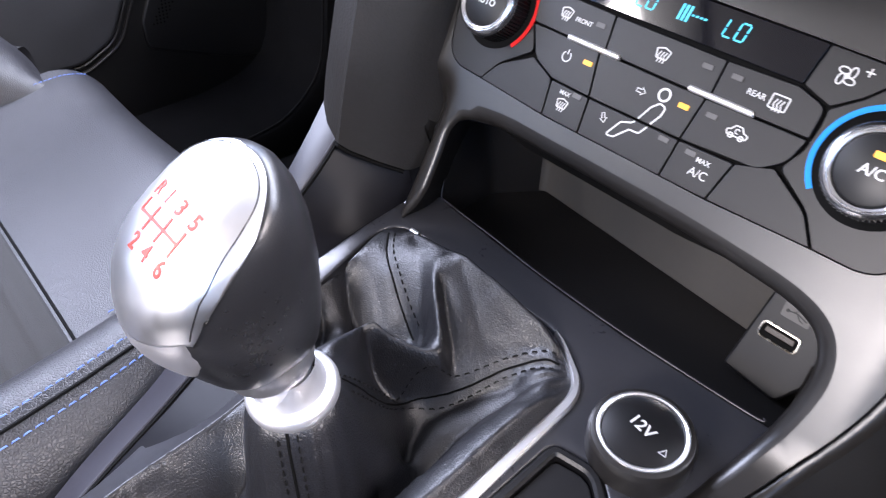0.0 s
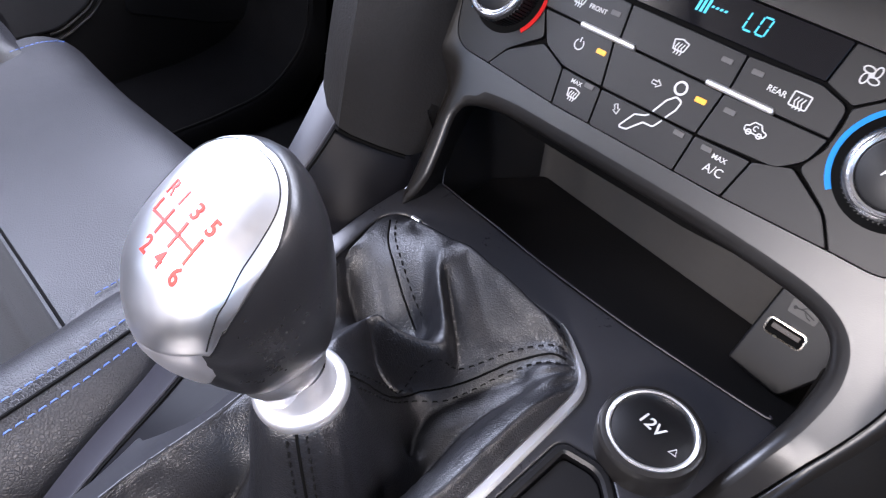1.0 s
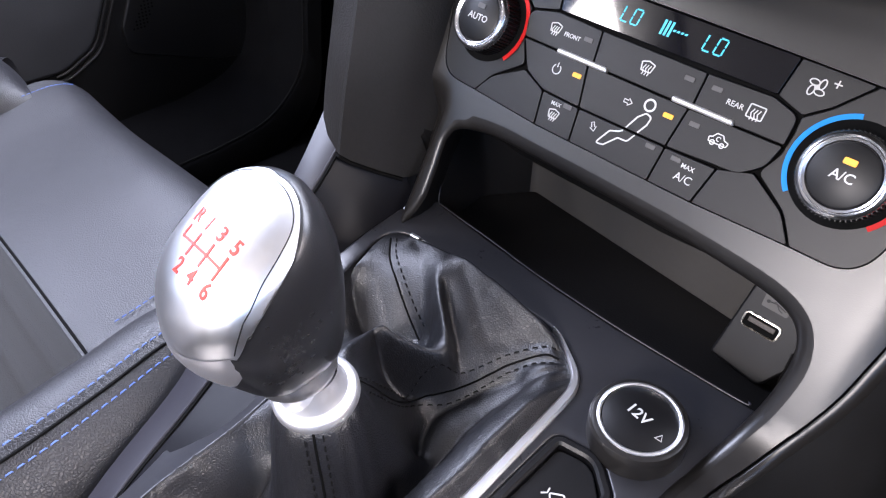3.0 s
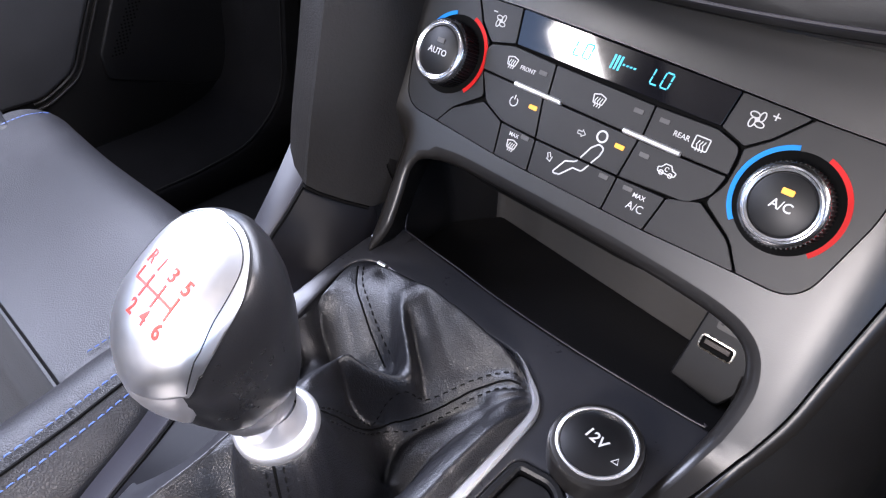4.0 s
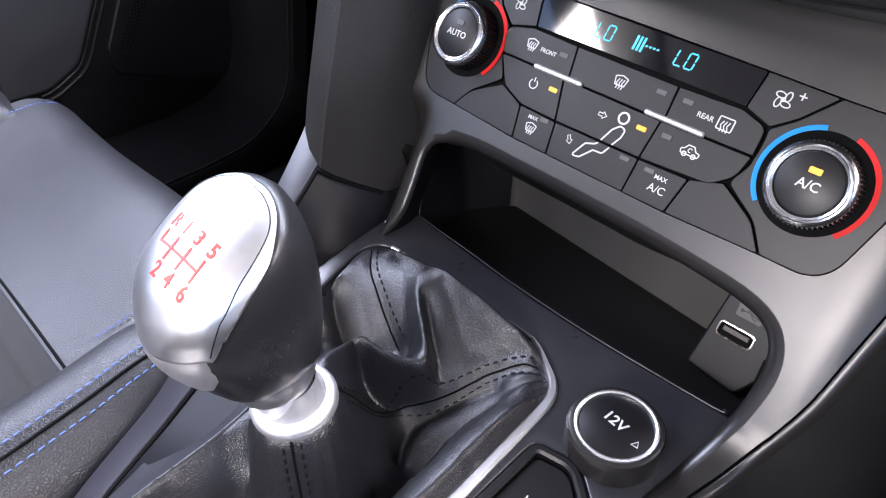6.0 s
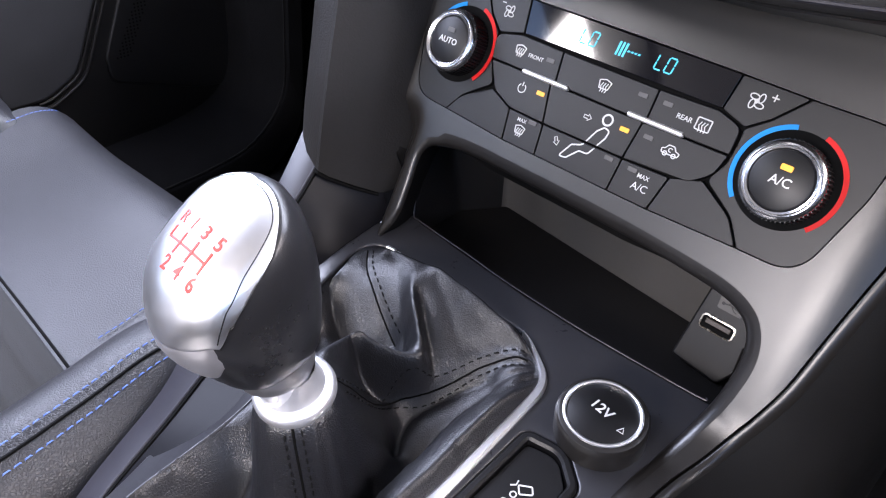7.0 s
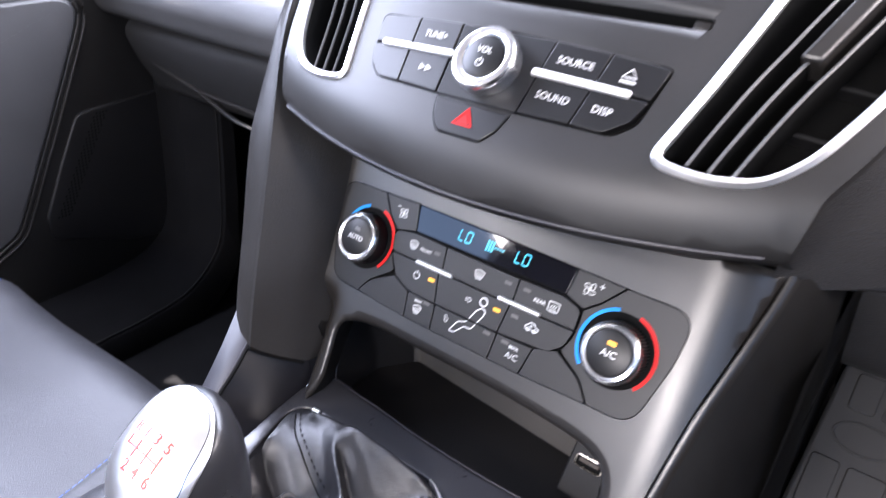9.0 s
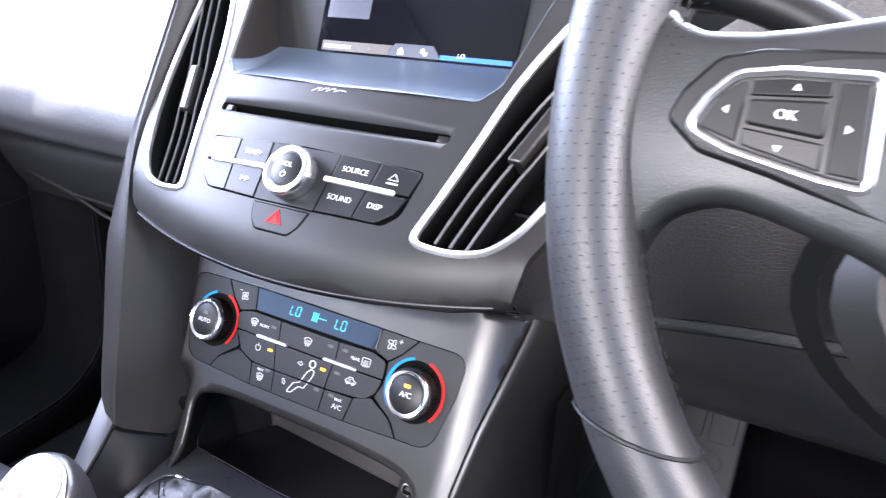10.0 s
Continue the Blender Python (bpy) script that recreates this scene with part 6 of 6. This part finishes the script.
for i in range(33):
    x = -520 + 11 * i
    row = []
    for j in range(30):
        y = -660 + 21.6 * j if j < 15 else -336 + 18.0 * (j - 14.4)
        row.append(Vector((x, y, cushion_z(x, y))) / 1000)
    for k in range(1, 10):
        a = radians(10 * k)
        row.append(Vector((x, -73.5 + 46 * math.sin(a), cushion_z(x, -72) - 52 * (1 - math.cos(a)))) / 1000)
    row += [Vector((x, -30, 190)) / 1000, Vector((x, -40, 120)) / 1000]
    rows.append(row)
def insert_rib(d):
    """Narrow raised ribs across the insert, one every 16 mm behind its front edge."""
    k = (d + 9) % 16
    return math.exp(-((k - 8) / 2.6) ** 2) if d > 3 else 0


part("cushion", loft(rows, closed=False), SEAT_LEATHER, seat, "smooth black leather thigh cushion")
bm = bmesh.new()
rows = []
for j in range(330):
    y = -167 - 1.5 * j
    rows.append([bm.verts.new(Vector((x, y, cushion_z(x, y) + 1.6 + 1.3 * insert_rib(-167 - y) - (2.6 if j == 0 else 0.9 if j == 1 else 0))) / 1000) for x in [-505 + 10 * i for i in range(34)]])
for a, b in zip(rows, rows[1:]):
    bridge(bm, a, b, False)
part("insert_seam", tube([Vector((x, -165.4, cushion_z(x, -165.4) + 0.2)) / 1000 for x in range(-505, -160, 12)], 0.0009, 6), SEAM, seat)
part("insert", bm, FABRIC, seat, "grey woven fabric insert")


def bolster(x0, x1, name):
    s = 1 if x1 > x0 else -1
    secs = []
    for y, k, f in ((-660, 1.0, 0), (-320, 1.0, 0), (-230, 1.0, 0), (-180, 1.0, 0), (-140, 0.98, 2), (-108, 0.84, 6), (-82, 0.5, 10), (-66, 0.16, 12)):
        z = 264
        w = x1 - x0
        drift = -0.2 * min(max(y + 210, 0), 90) * s
        secs.append([(x0 + drift, y, z), (x0 + drift + 0.14 * w, y - f, z + 36 * k), (x0 + drift + 0.40 * w, y - f, z + 64 * k), (x0 + drift + 0.66 * w, y - f, z + 66 * k), (x0 + drift + 0.90 * w, y - f, z + 40 * k), (x0 + drift + 1.0 * w, y, z - 10), (x0 + drift + 0.98 * w, y, z - 120)])
    return secs


near = bolster(-166, -72, "near")
skin("bolster", near, SEAT_LEATHER, seat, "grained leather side bolster", n=7)
skin("bolster", bolster(-510, -620, "far"), SEAT_LEATHER, seat, "grained leather side bolster", n=7)


def on_bolster(k, t):
    pts = [ease([Vector(p) / 1000 for p in s], 5) for s in near]
    line = [p[k].lerp(p[k + 1], t) + Vector((0, 0, 0.0004)) for p in pts]
    return ease(line, 8)


for k, t in ((14, 0.0), (16, 0.0)):
    stitches("blue_stitching", on_bolster(k, t), seat, THREAD_BLUE, 0.0032, 0.0012, 0.00034)
part("bolster_seam", tube(on_bolster(15, 0.0), 0.0008, 6), SEAM, seat)
line = [Vector((-207, y, cushion_z(-207, y) + 1)) / 1000 for y in range(-146, -84, 6)]
stitches("blue_stitching", line, seat, THREAD_BLUE, 0.0032, 0.0012, 0.00034)
stitches("blue_stitching", ease([Vector(p) / 1000 for p in ((-498, -92, 276), (-502, -78, 275), (-506, -66, 273.4), (-511, -54, 269), (-517, -44, 262.6))], 6), seat, THREAD_BLUE, 0.0032, 0.0012, 0.00034)
part("base", box(bmesh.new(), -0.60, -0.12, -0.42, -0.05, 0.02, 0.20), DARK, seat)
back = [[(x, -640 - 0.45 * z2, 264 + z2 + 10 * abs((x + 360) / 200)) for z2 in (-40, 120, 260, 400, 470)] for x in (-620, -500, -360, -220, -104)]
skin("backrest", back, SEAT_LEATHER, seat)

# passenger door card
door = thing("door_card", (-0.76, 0.1, 0.3), "dark door card with a speaker grille", "door")
card = lambda y, z, h=0.0: Vector((-762 + h, y, z)) / 1000
part("panel", slab(rounded([(-600, 30), (560, 30), (560, 470), (-600, 470)], 30), card, -2, 22, 6), SIDE, door)
skin("upper_panel", [[(-741, y, 455), (-752, y, 480), (-800, y, 570), (-832, y, 690), (-845, y, 705)] for y in (-600, -200, 200, 560)], SIDE, door, "dark upper door panel")
pocket = rounded([(-560, 178, 5), (5, 176, 45), (46, 196, 40), (118, 325, 30), (196, 470, 30), (-560, 470, 10)], n=8)
part("pocket", slab(pocket, card, 20, 30, 5), DOOR, door, "moulded door pocket")
for d in (-3, -11):
    part("pocket_rib", tube([card(y, z, 25) for y, z in inset(pocket, d) if y > -200 and z < 465], 0.0022, 8), SATIN, door, "raised rib round the pocket")
part("speaker_grille", slab(rounded([(84, 172, 16), (84, 205, 20), (118, 269, 30), (152, 328, 20), (300, 335, 40), (300, 110, 40), (190, 130, 40)], n=6), card, 20, 25, 3), DARK, door, "rounded speaker grille")
bm = bmesh.new()
for j in range(30):
    for i in range(4):
        y = 98 + 1.75 * (j * 4.6) * 0.33 + 4.5 * i + (2.2 if j % 2 else 0)
        add_slab(bm, circle(y + 0.0, 200 + 4.2 * j, 1.3, 6), card, 24.8, 25.3, 0)
tagged(part("perforation", bm, SEAM, door), kind="stuff")
part("armrest", slab(rounded([(-560, 520), (180, 520), (190, 590), (-560, 610)], 30), card, -55, 50, 18), PAD, door)
kick = thing("kick_panel", (-0.72, 0.6, 0.2), "black kick panel in the passenger footwell", "trim panel")
part("panel", slab(rounded([(560, 20), (900, 20), (900, 560), (600, 560)], 40), card, 2, 40, 10), DARK, kick)
sill = thing("sill_trim", (-0.7, 0.1, 0.06), "dark plastic door sill trim", "sill trim")
inner_edge = ease([Vector(p) / 1000 for p in ((-680, 270, 400), (-680, 262, 300), (-680, 255, 212), (-680, 245, 141), (-680, 214, 99), (-680, 147, 81), (-680, 72, 79), (-680, -150, 78), (-680, -620, 78))], 6)
outer_edge = ease([Vector(p) / 1000 for p in ((-640, 296, 400), (-640, 289, 300), (-640, 280, 212), (-640, 264, 128), (-640, 209, 77), (-640, 139, 64), (-640, 69, 62), (-640, -150, 60), (-640, -620, 60))], 6)
cols = [[p + Vector((-0.06, 0.0, 0.012)) for p in inner_edge], [p + Vector((-0.006, 0, 0.004)) for p in inner_edge], inner_edge, [p.lerp(q, 0.5) for p, q in zip(inner_edge, outer_edge)], outer_edge, [q + Vector((0.004, 0.004, -0.006)) for q in outer_edge], [q + Vector((0.004, 0.02, -0.05)) for q in outer_edge]]
part("sill", loft([[c[i] for c in cols] for i in range(len(inner_edge))], closed=False), CARPET, sill)
part("sill_bead", tube(outer_edge, 0.0013, 6), SIDE, sill)

# driver's footwell
mat_ob = thing("foot_rest", (0.17, 0.40, 0.09), "ribbed rubber foot rest with an oval recess", "foot rest")
fr = lambda x, u, h=0.0: Vector((168 + x, 400 + 0.72 * u - 0.69 * h, 130 + 0.69 * u + 0.72 * h)) / 1000
part("plate", slab(rounded([(-42, -110), (46, -110), (46, 90), (-34, 90)], 12), fr, -12, 0, 4), RUBBER, mat_ob)
part("oval", band([(4 + 27 * math.cos(a), 20 + 15 * math.sin(a)) for a in [2 * math.pi * k / 32 for k in range(32)]], 2.5, fr, -0.5, 1.2, True, 0.5), RUBBER, mat_ob)
for x0, x1, u0, u1 in ((-32, -6, -60, -8), (0, 34, -60, -8), (-20, 4, 44, 82), (10, 38, 44, 82), (-34, -4, -104, -66), (2, 36, -104, -66)):
    part("rib", slab(rounded([(x0, u0), (x1, u0), (x1, u1), (x0, u1)], 5), fr, -1, 2.5, 1.2), RUBBER, mat_ob)
side = thing("tunnel_side", (0.12, 0.3, 0.1), "dark grey carpeted side of the console tunnel", "tunnel trim")
skin("carpet", [[(134, y, 330), (126, y, 200), (118, y, 90), (150, y, 20)] for y in (40, 200, 400, 600)], FABRIC, side)
skin("upper_trim", [[(140, y, 442), (139, y, 400), (136, y, 330), (133, y, 322)] for y in (40, 200, 400, 600)], SIDE, side, "smooth black trim above the carpet")
